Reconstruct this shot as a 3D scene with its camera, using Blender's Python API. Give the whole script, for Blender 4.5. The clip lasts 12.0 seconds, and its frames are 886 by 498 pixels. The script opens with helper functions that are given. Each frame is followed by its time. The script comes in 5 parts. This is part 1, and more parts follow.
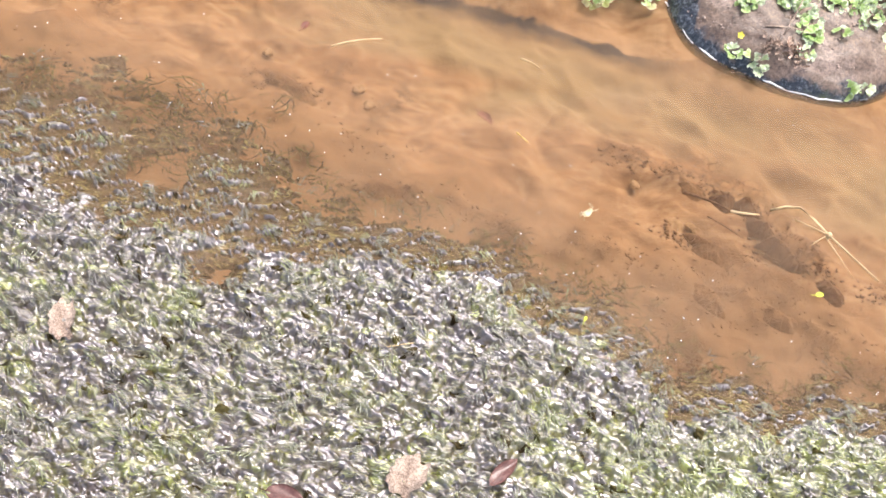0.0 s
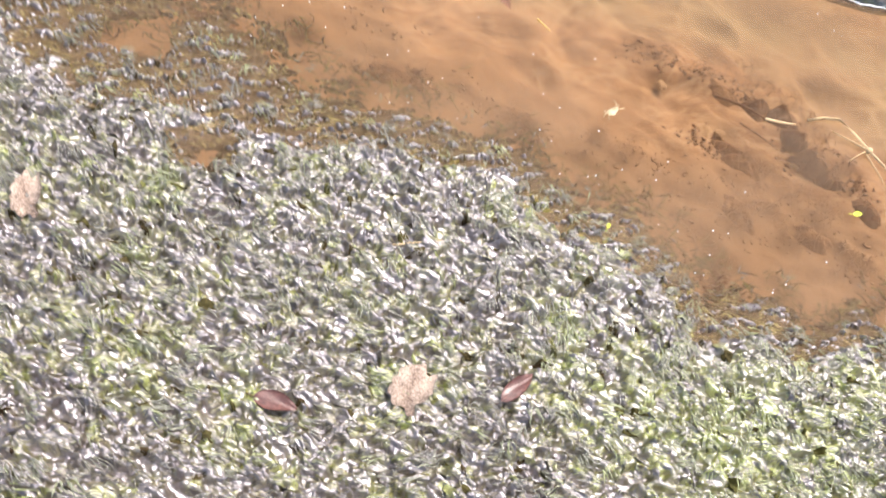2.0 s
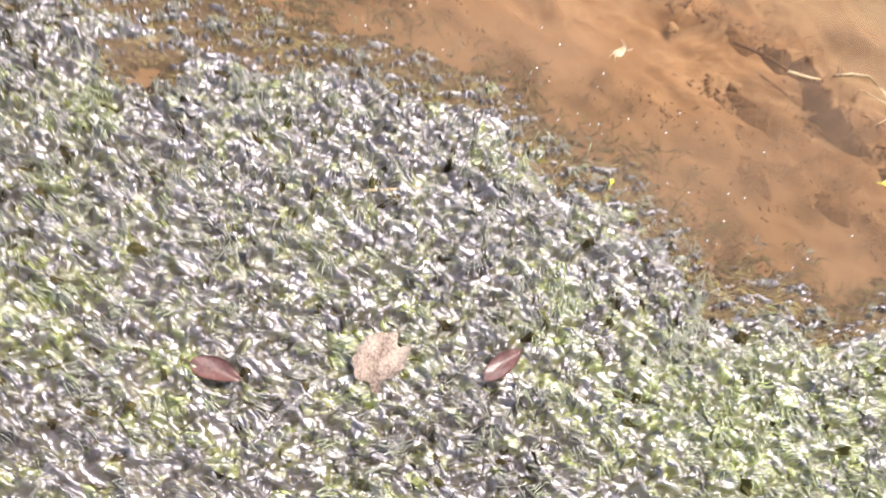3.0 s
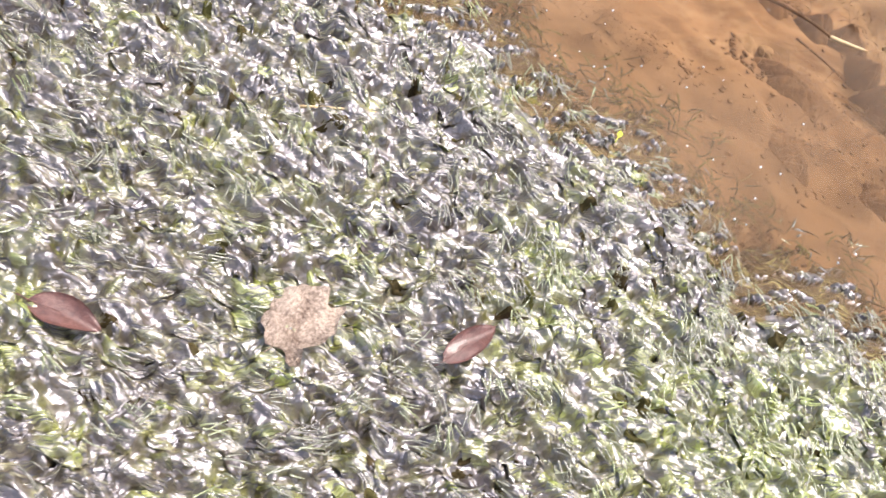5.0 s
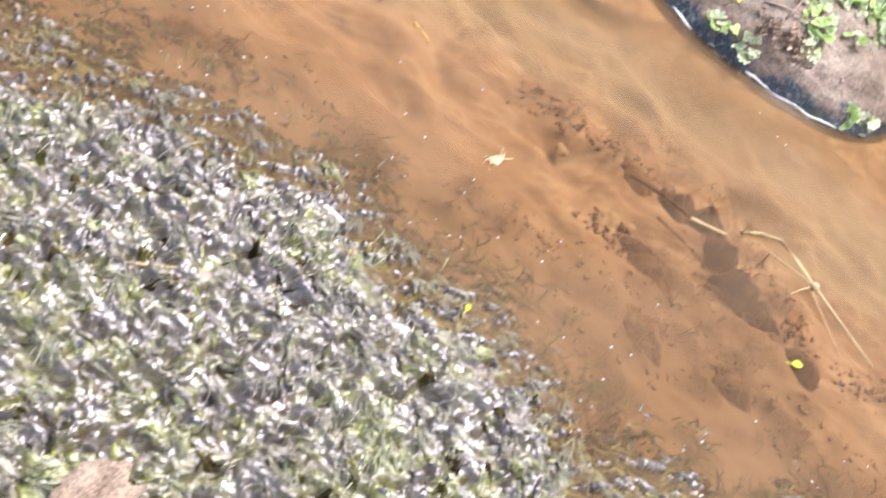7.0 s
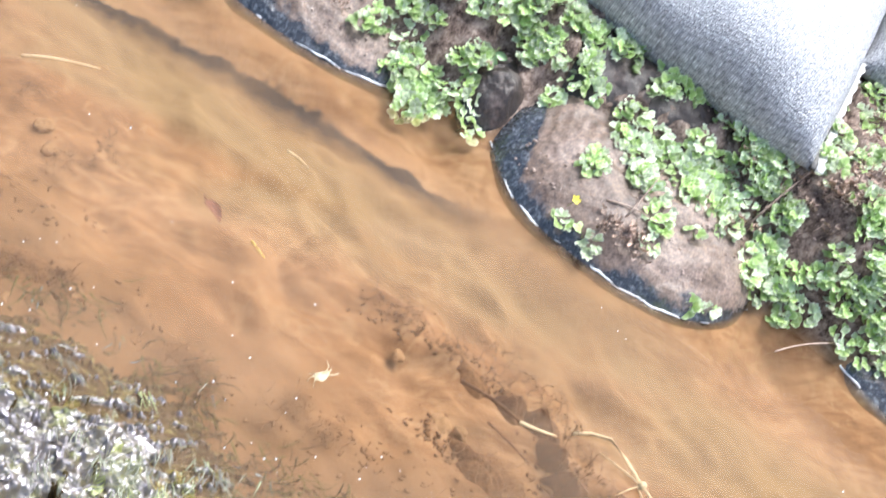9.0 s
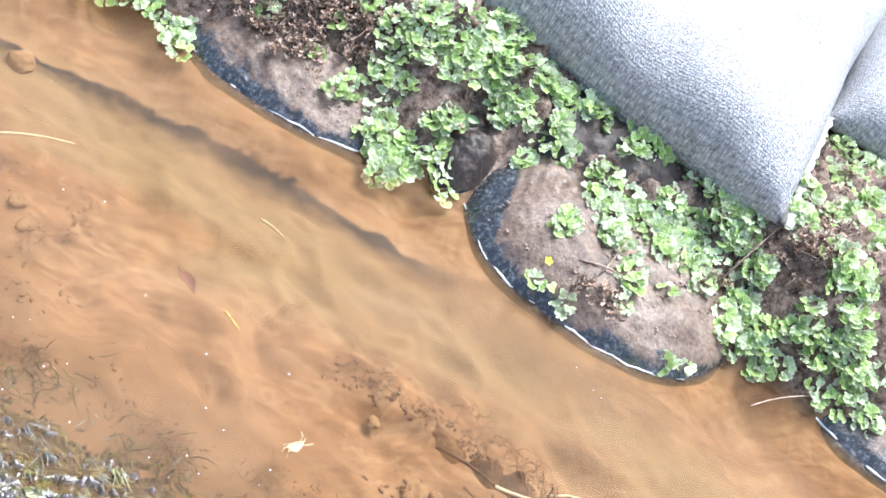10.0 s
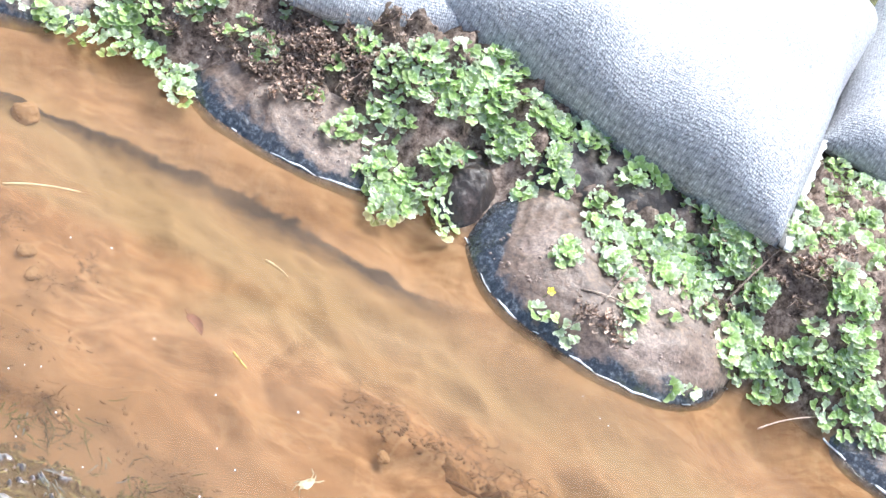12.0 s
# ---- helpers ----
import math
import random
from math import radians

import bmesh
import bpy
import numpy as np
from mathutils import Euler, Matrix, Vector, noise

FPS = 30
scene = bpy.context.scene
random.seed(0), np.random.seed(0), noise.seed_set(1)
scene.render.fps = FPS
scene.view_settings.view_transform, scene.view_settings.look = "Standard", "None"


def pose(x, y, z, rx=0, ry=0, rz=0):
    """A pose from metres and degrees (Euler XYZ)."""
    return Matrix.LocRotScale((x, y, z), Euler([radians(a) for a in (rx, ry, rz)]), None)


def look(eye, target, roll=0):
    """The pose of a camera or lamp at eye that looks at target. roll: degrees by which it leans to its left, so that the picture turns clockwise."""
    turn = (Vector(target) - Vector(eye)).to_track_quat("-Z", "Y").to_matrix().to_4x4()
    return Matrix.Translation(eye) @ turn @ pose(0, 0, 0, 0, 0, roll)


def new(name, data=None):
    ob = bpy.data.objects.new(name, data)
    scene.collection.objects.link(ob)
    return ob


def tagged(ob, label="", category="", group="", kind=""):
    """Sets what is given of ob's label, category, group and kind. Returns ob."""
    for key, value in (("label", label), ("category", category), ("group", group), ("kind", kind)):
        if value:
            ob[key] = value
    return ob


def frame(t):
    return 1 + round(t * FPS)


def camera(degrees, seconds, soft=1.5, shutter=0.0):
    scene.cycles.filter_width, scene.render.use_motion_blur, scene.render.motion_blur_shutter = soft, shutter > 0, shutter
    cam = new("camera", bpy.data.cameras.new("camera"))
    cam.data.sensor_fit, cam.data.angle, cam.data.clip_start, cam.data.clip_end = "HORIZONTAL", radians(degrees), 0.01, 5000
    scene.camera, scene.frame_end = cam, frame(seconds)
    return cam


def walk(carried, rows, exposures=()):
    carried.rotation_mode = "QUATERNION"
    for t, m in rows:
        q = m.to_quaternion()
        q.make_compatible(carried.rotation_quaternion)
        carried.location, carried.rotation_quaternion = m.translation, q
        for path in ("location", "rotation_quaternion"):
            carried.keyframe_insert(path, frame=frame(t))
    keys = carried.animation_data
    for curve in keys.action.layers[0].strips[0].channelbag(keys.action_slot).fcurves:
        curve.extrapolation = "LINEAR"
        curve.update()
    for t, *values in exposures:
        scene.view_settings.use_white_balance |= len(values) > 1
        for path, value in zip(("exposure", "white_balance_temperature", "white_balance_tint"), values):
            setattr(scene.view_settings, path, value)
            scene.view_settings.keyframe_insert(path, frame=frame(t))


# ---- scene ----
cam = camera(45.2, 12.0, 1.5, 0.6)
PATH = [
    (0, (0.048, -0.034, 1.313), (0.265, 1.108, -0.315), 13.6),
    (0.5, (0.041, 0.002, 1.298), (0.268, 1.1, -0.359), 14.7),
    (1, (0.021, 0.02, 1.261), (0.283, 1.079, -0.415), 17.0),
    (1.5, (0.003, 0.019, 1.22), (0.292, 1.05, -0.469), 19.3),
    (2, (-0.001, 0.021, 1.157), (0.311, 1.037, -0.538), 21.8),
    (2.5, (0.0, 0.055, 1.071), (0.356, 1.036, -0.635), 25.6),
    (3, (0.007, 0.107, 0.979), (0.413, 1.066, -0.729), 29.5),
    (3.2, (0.026, 0.105, 0.933), (0.422, 1.087, -0.764), 29.1),
    (4.8, (0.075, 0.157, 0.707), (0.536, 1.205, -0.932), 33.9),
    (5, (0.08, 0.159, 0.693), (0.552, 1.226, -0.931), 34.4),
    (5.5, (0.09, 0.166, 0.677), (0.582, 1.278, -0.911), 35.5),
    (6, (0.102, 0.18, 0.682), (0.615, 1.34, -0.864), 36.4),
    (6.5, (0.114, 0.192, 0.696), (0.645, 1.41, -0.799), 37.0),
    (6.9, (0.127, 0.206, 0.711), (0.678, 1.466, -0.741), 37.8),
    (7, (0.133, 0.211, 0.713), (0.688, 1.483, -0.727), 37.7),
    (7.5, (0.164, 0.224, 0.733), (0.725, 1.555, -0.651), 37.4),
    (7.7, (0.172, 0.23, 0.741), (0.742, 1.583, -0.618), 37.4),
    (9.3, (0.231, 0.266, 0.894), (0.749, 1.725, -0.372), 33.6),
    (9.5, (0.234, 0.265, 0.898), (0.747, 1.742, -0.35), 33.0),
    (10, (0.23, 0.273, 0.912), (0.746, 1.765, -0.316), 32.6),
    (10.5, (0.232, 0.27, 0.917), (0.739, 1.78, -0.292), 31.8),
    (11, (0.224, 0.269, 0.918), (0.731, 1.789, -0.279), 31.3),
    (11.5, (0.222, 0.266, 0.918), (0.722, 1.795, -0.27), 30.6),
    (12, (0.226, 0.26, 0.922), (0.716, 1.795, -0.264), 29.8),
]
WHITE = [(0, 0.98, 6480, 10), (7, 0.98, 6480, 10), (9.5, 1.17, 5850, 5), (12, 1.22, 5800, 4)]
walk(cam, [(t, look(eye, target, roll)) for t, eye, target, roll in PATH], WHITE)

# ---- world, sun ----
SUN_AZ, SUN_EL = 50.0, 70.0          # degrees from +y towards +x, and above the horizon
sun_way = Vector((math.sin(radians(SUN_AZ)) * math.cos(radians(SUN_EL)), math.cos(radians(SUN_AZ)) * math.cos(radians(SUN_EL)), math.sin(radians(SUN_EL))))
world = bpy.data.worlds.new("sky")
scene.world = world
world.use_nodes = True
wn = world.node_tree.nodes
sky = wn.new("ShaderNodeTexSky")
sky.sky_type, sky.sun_disc = "NISHITA", False
sky.sun_elevation, sky.sun_rotation = radians(SUN_EL), radians(SUN_AZ)
sky.air_density, sky.dust_density, sky.ozone_density = 1.0, 6.0, 1.0
world.node_tree.links.new(sky.outputs[0], wn["Background"].inputs[0])
wn["Background"].inputs[1].default_value = 0.15
sun = new("sun", bpy.data.lights.new("sun", "SUN"))
sun.data.energy, sun.data.angle, sun.data.color = 2.3, radians(22), (1.0, 0.985, 0.965)
sun.matrix_world = look(sun_way * 20, (0, 0, 0))

# ---- materials ----


def material(name, rough=0.6, metal=0.0, coat=0.0, coat_rough=0.06):
    m = bpy.data.materials.new(name)
    m.use_nodes = True
    b = m.node_tree.nodes["Principled BSDF"]
    b.inputs["Roughness"].default_value, b.inputs["Metallic"].default_value = rough, metal
    b.inputs["Coat Weight"].default_value, b.inputs["Coat Roughness"].default_value = coat, coat_rough
    return m, m.node_tree, b


def node(tree, kind, **values):
    n = tree.nodes.new(kind)
    for key, value in values.items():
        n.inputs[key.replace("_", " ")].default_value = value
    return n


def ramp(tree, fac, stops):
    r = tree.nodes.new("ShaderNodeValToRGB")
    e = r.color_ramp.elements
    while len(e) < len(stops):
        e.new(0.5)
    for one, (at, col) in zip(e, stops):
        one.position, one.color = at, (*col, 1)
    tree.links.new(fac, r.inputs[0])
    return r.outputs[0]


def coords(tree, turn=0.0, scale=(1, 1, 1)):
    c, m = tree.nodes.new("ShaderNodeTexCoord"), tree.nodes.new("ShaderNodeMapping")
    m.inputs["Rotation"].default_value, m.inputs["Scale"].default_value = (0, 0, radians(turn)), scale
    tree.links.new(c.outputs["Object"], m.inputs[0])
    return m.outputs[0]


def fractal(tree, at, scale, detail=5.0, rough=0.6, distort=0.0):
    n = node(tree, "ShaderNodeTexNoise", Scale=scale, Detail=detail, Roughness=rough, Distortion=distort)
    tree.links.new(at, n.inputs["Vector"])
    return n.outputs[0]


def mix(tree, fac, a, b, mode="MIX"):
    m = tree.nodes.new("ShaderNodeMix")
    m.data_type, m.blend_type = "RGBA", mode
    for socket, value in ((m.inputs[0], fac), (m.inputs[6], a), (m.inputs[7], b)):
        if isinstance(value, (int, float)):
            socket.default_value = value
        elif isinstance(value, tuple):
            socket.default_value = (*value, 1)
        else:
            tree.links.new(value, socket)
    return m.outputs[2]


def bump(tree, bsdf, height, strength, distance, coat=False):
    b = node(tree, "ShaderNodeBump", Strength=strength, Distance=distance)
    tree.links.new(height, b.inputs["Height"])
    tree.links.new(b.outputs[0], bsdf.inputs["Normal"])
    if coat:
        tree.links.new(b.outputs[0], bsdf.inputs["Coat Normal"])


def simple(name, dark, light, scale=60, rough=0.7, coat=0.0, strength=0.5, distance=0.002, jitter=0.0, stretch=(1, 1, 1)):
    """A natural surface: two colours mottled at two scales, with relief; jitter varies whole objects."""
    m, t, b = material(name, rough, coat=coat)
    at = coords(t, 0, stretch)
    big, small = fractal(t, at, scale * 0.3, 3), fractal(t, at, scale * 2.5, 6, 0.7)
    mid = [0.5 * (x + y) for x, y in zip(dark, light)]
    col = mix(t, 0.5, ramp(t, big, [(0.35, dark), (0.65, light)]), ramp(t, small, [(0.4, dark), (0.5, mid), (0.6, light)]))
    if jitter:
        o = t.nodes.new("ShaderNodeObjectInfo")
        h = node(t, "ShaderNodeHueSaturation")
        r = t.nodes.new("ShaderNodeMapRange")
        r.inputs["To Min"].default_value, r.inputs["To Max"].default_value = 1 - jitter, 1 + jitter
        t.links.new(o.outputs["Random"], r.inputs[0])
        t.links.new(r.outputs[0], h.inputs["Value"])
        t.links.new(col, h.inputs["Color"])
        col = h.outputs[0]
    t.links.new(col, b.inputs["Base Color"])
    bump(t, b, small, strength, distance)
    return m


def make_silt():
    m, t, b = material("silt", 0.8)
    b.inputs["Specular IOR Level"].default_value = 0.15
    flow = coords(t, 18, (1.0, 2.6, 1.0))
    even = coords(t)
    broad = fractal(t, flow, 2.6, 4, 0.55, 0.6)
    streak = fractal(t, flow, 11, 6, 0.6, 1.4)
    grain = fractal(t, coords(t, 33), 420, 2, 0.6, 0.8)
    patch = fractal(t, even, 7, 5, 0.62, 0.5)
    col = ramp(t, broad, [(0.3, (0.21, 0.112, 0.053)), (0.5, (0.26, 0.15, 0.077)), (0.72, (0.295, 0.185, 0.107))])
    col = mix(t, ramp(t, streak, [(0.34, (0.9, 0.9, 0.9)), (0.55, (0, 0, 0))]), col, (0.15, 0.075, 0.032))
    col = mix(t, ramp(t, patch, [(0.5, (0, 0, 0)), (0.7, (0.6, 0.6, 0.6))]), col, (0.13, 0.072, 0.037))
    vein = fractal(t, coords(t, 18, (1.0, 1.7, 1.0)), 6.5, 3, 0.5, 2.2)
    col = mix(t, ramp(t, vein, [(0.44, (0, 0, 0)), (0.485, (0.38, 0.38, 0.38)), (0.53, (0, 0, 0))]), col, (0.36, 0.25, 0.15))
    swirl = fractal(t, coords(t, 25, (1.0, 1.6, 1.0)), 4.2, 4, 0.55, 2.6)
    col = mix(t, ramp(t, swirl, [(0.49, (0, 0, 0)), (0.56, (0.6, 0.6, 0.6)), (0.68, (0, 0, 0))]), col, (0.14, 0.072, 0.033))
    col = mix(t, 0.14, col, ramp(t, grain, [(0.3, (0.13, 0.07, 0.035)), (0.7, (0.36, 0.24, 0.14))]))
    # finer, yellower silt in the channel, greyed to paint in the water's reflection
    place_at = t.nodes.new("ShaderNodeMapping")
    place_at.vector_type = "TEXTURE"
    place_at.inputs["Location"].default_value, place_at.inputs["Rotation"].default_value = (0.40, 1.15, 0), (0, 0, radians(-18.4))
    where, split = t.nodes.new("ShaderNodeTexCoord"), t.nodes.new("ShaderNodeSeparateXYZ")
    t.links.new(where.outputs["Object"], place_at.inputs[0])
    t.links.new(place_at.outputs[0], split.inputs[0])
    across = node(t, "ShaderNodeMath")
    across.operation = "MULTIPLY_ADD"
    across.inputs[1].default_value = 2.2
    t.links.new(split.outputs["Y"], across.inputs[0])
    t.links.new(broad, across.inputs[2])
    khaki = mix(t, 1.0, ramp(t, across.outputs[0], [(0.55, (0, 0, 0)), (0.85, (0.72, 0.72, 0.72))]), ramp(t, split.outputs["Y"], [(0.2, (1, 1, 1)), (0.3, (0.1, 0.1, 0.1))]), "MULTIPLY")
    col = mix(t, khaki, col, (0.205, 0.155, 0.086))
    # rotten weed darkens the silt beside the mat
    beside = node(t, "ShaderNodeMath")
    beside.operation = "MULTIPLY_ADD"
    beside.inputs[1].default_value = 0.3
    t.links.new(fractal(t, even, 13, 5, 0.65), beside.inputs[0])
    t.links.new(split.outputs["Y"], beside.inputs[2])
    near_weed = t.nodes.new("ShaderNodeMapRange")
    near_weed.inputs["From Min"].default_value, near_weed.inputs["From Max"].default_value = 0.08, -0.06
    near_weed.inputs["To Max"].default_value = 0.85
    t.links.new(beside.outputs[0], near_weed.inputs[0])
    col = mix(t, near_weed.outputs[0], col, (0.145, 0.085, 0.043))
    # a dark band along the drowned foot of the bank: ragged towards the bank, thinning out into the channel
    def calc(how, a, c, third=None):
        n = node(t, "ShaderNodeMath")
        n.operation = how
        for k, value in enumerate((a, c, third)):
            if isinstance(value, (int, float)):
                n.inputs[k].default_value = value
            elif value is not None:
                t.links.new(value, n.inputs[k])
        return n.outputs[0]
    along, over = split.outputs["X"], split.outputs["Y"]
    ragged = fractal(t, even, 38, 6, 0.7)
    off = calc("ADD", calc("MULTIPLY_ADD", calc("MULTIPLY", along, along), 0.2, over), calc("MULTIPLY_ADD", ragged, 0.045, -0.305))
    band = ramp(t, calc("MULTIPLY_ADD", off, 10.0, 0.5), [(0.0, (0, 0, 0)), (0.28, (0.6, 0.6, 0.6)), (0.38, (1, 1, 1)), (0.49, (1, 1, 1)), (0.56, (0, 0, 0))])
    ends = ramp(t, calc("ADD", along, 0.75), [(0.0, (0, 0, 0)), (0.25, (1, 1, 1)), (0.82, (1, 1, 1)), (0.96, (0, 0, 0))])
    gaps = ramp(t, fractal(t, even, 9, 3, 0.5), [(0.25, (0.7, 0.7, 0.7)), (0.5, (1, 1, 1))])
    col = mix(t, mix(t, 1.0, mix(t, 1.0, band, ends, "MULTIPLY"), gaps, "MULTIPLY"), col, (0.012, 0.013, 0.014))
    # soil above the waterline: dark brown, from its height
    geo = t.nodes.new("ShaderNodeNewGeometry")
    sep = t.nodes.new("ShaderNodeSeparateXYZ")
    t.links.new(geo.outputs["Position"], sep.inputs[0])
    up = t.nodes.new("ShaderNodeMapRange")
    up.inputs["From Min"].default_value, up.inputs["From Max"].default_value = 0.002, 0.022
    t.links.new(sep.outputs["Z"], up.inputs[0])
    soil = ramp(t, fractal(t, even, 70, 8, 0.75), [(0.36, (0.022, 0.015, 0.012)), (0.46, (0.13, 0.093, 0.077)), (0.56, (0.26, 0.2, 0.168)), (0.7, (0.46, 0.385, 0.335))])
    soil = mix(t, 1.0, soil, ramp(t, fractal(t, even, 3.2, 6, 0.65, 0.6), [(0.34, (0.5, 0.5, 0.45)), (0.55, (1.0, 0.98, 0.95)), (0.7, (1.15, 1.12, 1.08))]), "MULTIPLY")
    turf = ramp(t, fractal(t, even, 90, 6, 0.75), [(0.36, (0.035, 0.035, 0.015)), (0.5, (0.09, 0.095, 0.035)), (0.66, (0.2, 0.19, 0.09))])
    grown = ramp(t, calc("MULTIPLY_ADD", fractal(t, even, 4.5, 6, 0.7), 0.6, calc("MULTIPLY_ADD", calc("ABSOLUTE", calc("SUBTRACT", over, 0.1), 0.0), 0.5, 0.0)), [(0.7, (0, 0, 0)), (0.88, (0.9, 0.9, 0.9))])
    soil = mix(t, grown, soil, turf)
    col = mix(t, up.outputs[0], col, soil)
    t.links.new(col, b.inputs["Base Color"])
    bump(t, b, fractal(t, even, 80, 4, 0.6), 0.45, 0.004)
    return m


def make_water():
    """Clear, faintly silty water: it passes the bed's light, scatters a little and mirrors the sky."""
    m = bpy.data.materials.new("water")
    m.use_nodes = True
    t = m.node_tree
    t.nodes.remove(t.nodes["Principled BSDF"])
    out = t.nodes["Material Output"]
    clear = node(t, "ShaderNodeBsdfTransparent", Color=(0.97, 0.9, 0.8, 1))
    murk = node(t, "ShaderNodeBsdfDiffuse", Color=(0.31, 0.205, 0.13, 1))
    gloss = node(t, "ShaderNodeBsdfGlossy", Roughness=0.04, Color=(1, 1, 1, 1))
    at = coords(t, 18, (1.0, 1.8, 1.0))
    cloud = fractal(t, at, 3.0, 5, 0.55, 0.8)
    amount = t.nodes.new("ShaderNodeMapRange")
    amount.inputs["From Min"].default_value, amount.inputs["From Max"].default_value = 0.3, 0.75
    amount.inputs["To Min"].default_value, amount.inputs["To Max"].default_value = 0.06, 0.34
    t.links.new(cloud, amount.inputs[0])
    body, top = t.nodes.new("ShaderNodeMixShader"), t.nodes.new("ShaderNodeMixShader")
    t.links.new(amount.outputs[0], body.inputs[0])
    t.links.new(clear.outputs[0], body.inputs[1])
    t.links.new(murk.outputs[0], body.inputs[2])
    fres = node(t, "ShaderNodeFresnel", IOR=1.15)
    wave = node(t, "ShaderNodeBump", Strength=0.06, Distance=0.004)
    t.links.new(fractal(t, at, 14, 1, 0.5, 0.5), wave.inputs["Height"])
    t.links.new(wave.outputs[0], gloss.inputs["Normal"])
    t.links.new(wave.outputs[0], fres.inputs["Normal"])
    t.links.new(fres.outputs[0], top.inputs[0])
    t.links.new(body.outputs[0], top.inputs[1])
    t.links.new(gloss.outputs[0], top.inputs[2])
    t.links.new(top.outputs[0], out.inputs[0])
    return m


def make_weed(name, stops, coat=1.0, rough=0.38, ior=1.6, relief=(190, 0.4, 0.0022)):
    """Wet water weed: one tint for each tuft or strand, streaked along its fibres, under a film of water."""
    m, t, b = material(name, rough, coat=coat, coat_rough=0.1)
    b.inputs["IOR"].default_value = ior
    b.inputs["Specular Tint"].default_value = (0.92, 0.93, 1.0, 1)
    a = t.nodes.new("ShaderNodeAttribute")
    a.attribute_name = "tint"
    col = ramp(t, a.outputs["Fac"], stops)
    at = coords(t)
    fine = fractal(t, at, 420, 3, 0.6)
    height = fractal(t, coords(t, -35, (1, 2.2, 1)), relief[0], 3, 0.55)
    col = mix(t, 0.45, col, ramp(t, fine, [(0.35, (0.45, 0.45, 0.45)), (0.65, (1.3, 1.3, 1.3))]), "MULTIPLY")
    t.links.new(col, b.inputs["Base Color"])
    bump(t, b, height, relief[1], relief[2], coat=True)
    return m


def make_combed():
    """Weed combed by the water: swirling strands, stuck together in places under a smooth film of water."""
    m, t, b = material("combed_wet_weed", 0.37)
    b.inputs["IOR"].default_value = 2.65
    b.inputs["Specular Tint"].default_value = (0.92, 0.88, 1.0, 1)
    at = coords(t)
    veer = node(t, "ShaderNodeTexNoise", Scale=24.0, Detail=2.0, Roughness=0.5)
    t.links.new(at, veer.inputs["Vector"])
    shift = node(t, "ShaderNodeVectorMath")
    shift.operation = "MULTIPLY_ADD"
    shift.inputs[1].default_value = (0.05, 0.05, 0.0)
    t.links.new(veer.outputs["Color"], shift.inputs[0])
    t.links.new(at, shift.inputs[2])
    lay = t.nodes.new("ShaderNodeMapping")
    lay.inputs["Rotation"].default_value, lay.inputs["Scale"].default_value = (0, 0, radians(34)), (1, 8, 1)
    t.links.new(shift.outputs[0], lay.inputs[0])
    strand = fractal(t, lay.outputs[0], 62, 2, 0.55)
    film = ramp(t, fractal(t, shift.outputs[0], 46, 3, 0.55), [(0.47, (0, 0, 0)), (0.52, (1, 1, 1))])
    tint = t.nodes.new("ShaderNodeAttribute")
    tint.attribute_name = "tint"
    green = ramp(t, tint.outputs["Fac"], [(0.0, (0.06, 0.04, 0.02)), (0.4, (0.105, 0.085, 0.03)), (0.62, (0.195, 0.2, 0.024)), (1.0, (0.29, 0.345, 0.026))])
    pale = mix(t, 0.4, green, (0.42, 0.42, 0.2))
    col = mix(t, ramp(t, strand, [(0.4, (0, 0, 0)), (0.48, (1, 1, 1))]), (0.028, 0.022, 0.012), green)
    col = mix(t, ramp(t, strand, [(0.52, (0, 0, 0)), (0.62, (1, 1, 1))]), col, pale)
    col = mix(t, mix(t, 1.0, film, (0.8, 0.8, 0.8), "MULTIPLY"), col, mix(t, 0.35, (0.048, 0.032, 0.02), green))
    t.links.new(col, b.inputs["Base Color"])
    bump(t, b, mix(t, film, strand, fractal(t, at, 105, 2, 0.5)), 1.0, 0.003)
    bare = t.nodes.new("ShaderNodeAttribute")
    bare.attribute_name = "bare"
    gleam = t.nodes.new("ShaderNodeMapRange")
    gleam.inputs["To Min"].default_value, gleam.inputs["To Max"].default_value = 0.02, 0.5
    t.links.new(bare.outputs["Fac"], gleam.inputs[0])
    t.links.new(gleam.outputs[0], b.inputs["Specular IOR Level"])
    return m


def make_woven(name, dark, light, wear):
    """Woven plastic cloth: tape-by-tape weave, with pale specks in its colour for glints."""
    m, t, b = material(name, 0.38)
    at = coords(t, 0, (1, 1, 1))
    uv = t.nodes.new("ShaderNodeUVMap")
    cell = node(t, "ShaderNodeTexVoronoi", Scale=300.0, Randomness=0.45)
    t.links.new(uv.outputs[0], cell.inputs["Vector"])
    spots, dirt = fractal(t, at, 190, 4, 0.7), fractal(t, at, 9, 6, 0.65)
    weave = cell.outputs["Distance"]
    fac = mix(t, 0.6, weave, spots, "MIX")
    col = ramp(t, fac, [(0.31, light), (0.39, [0.7 * d + 0.3 * l for d, l in zip(dark, light)]), (0.5, dark), (0.62, [0.5 * d for d in dark])])
    col = mix(t, ramp(t, dirt, [(0.45, (0, 0, 0)), (0.8, (wear, wear, wear))]), col, (0.16, 0.13, 0.11))
    t.links.new(col, b.inputs["Base Color"])
    bump(t, b, fac, 1.0, 0.004)
    return m


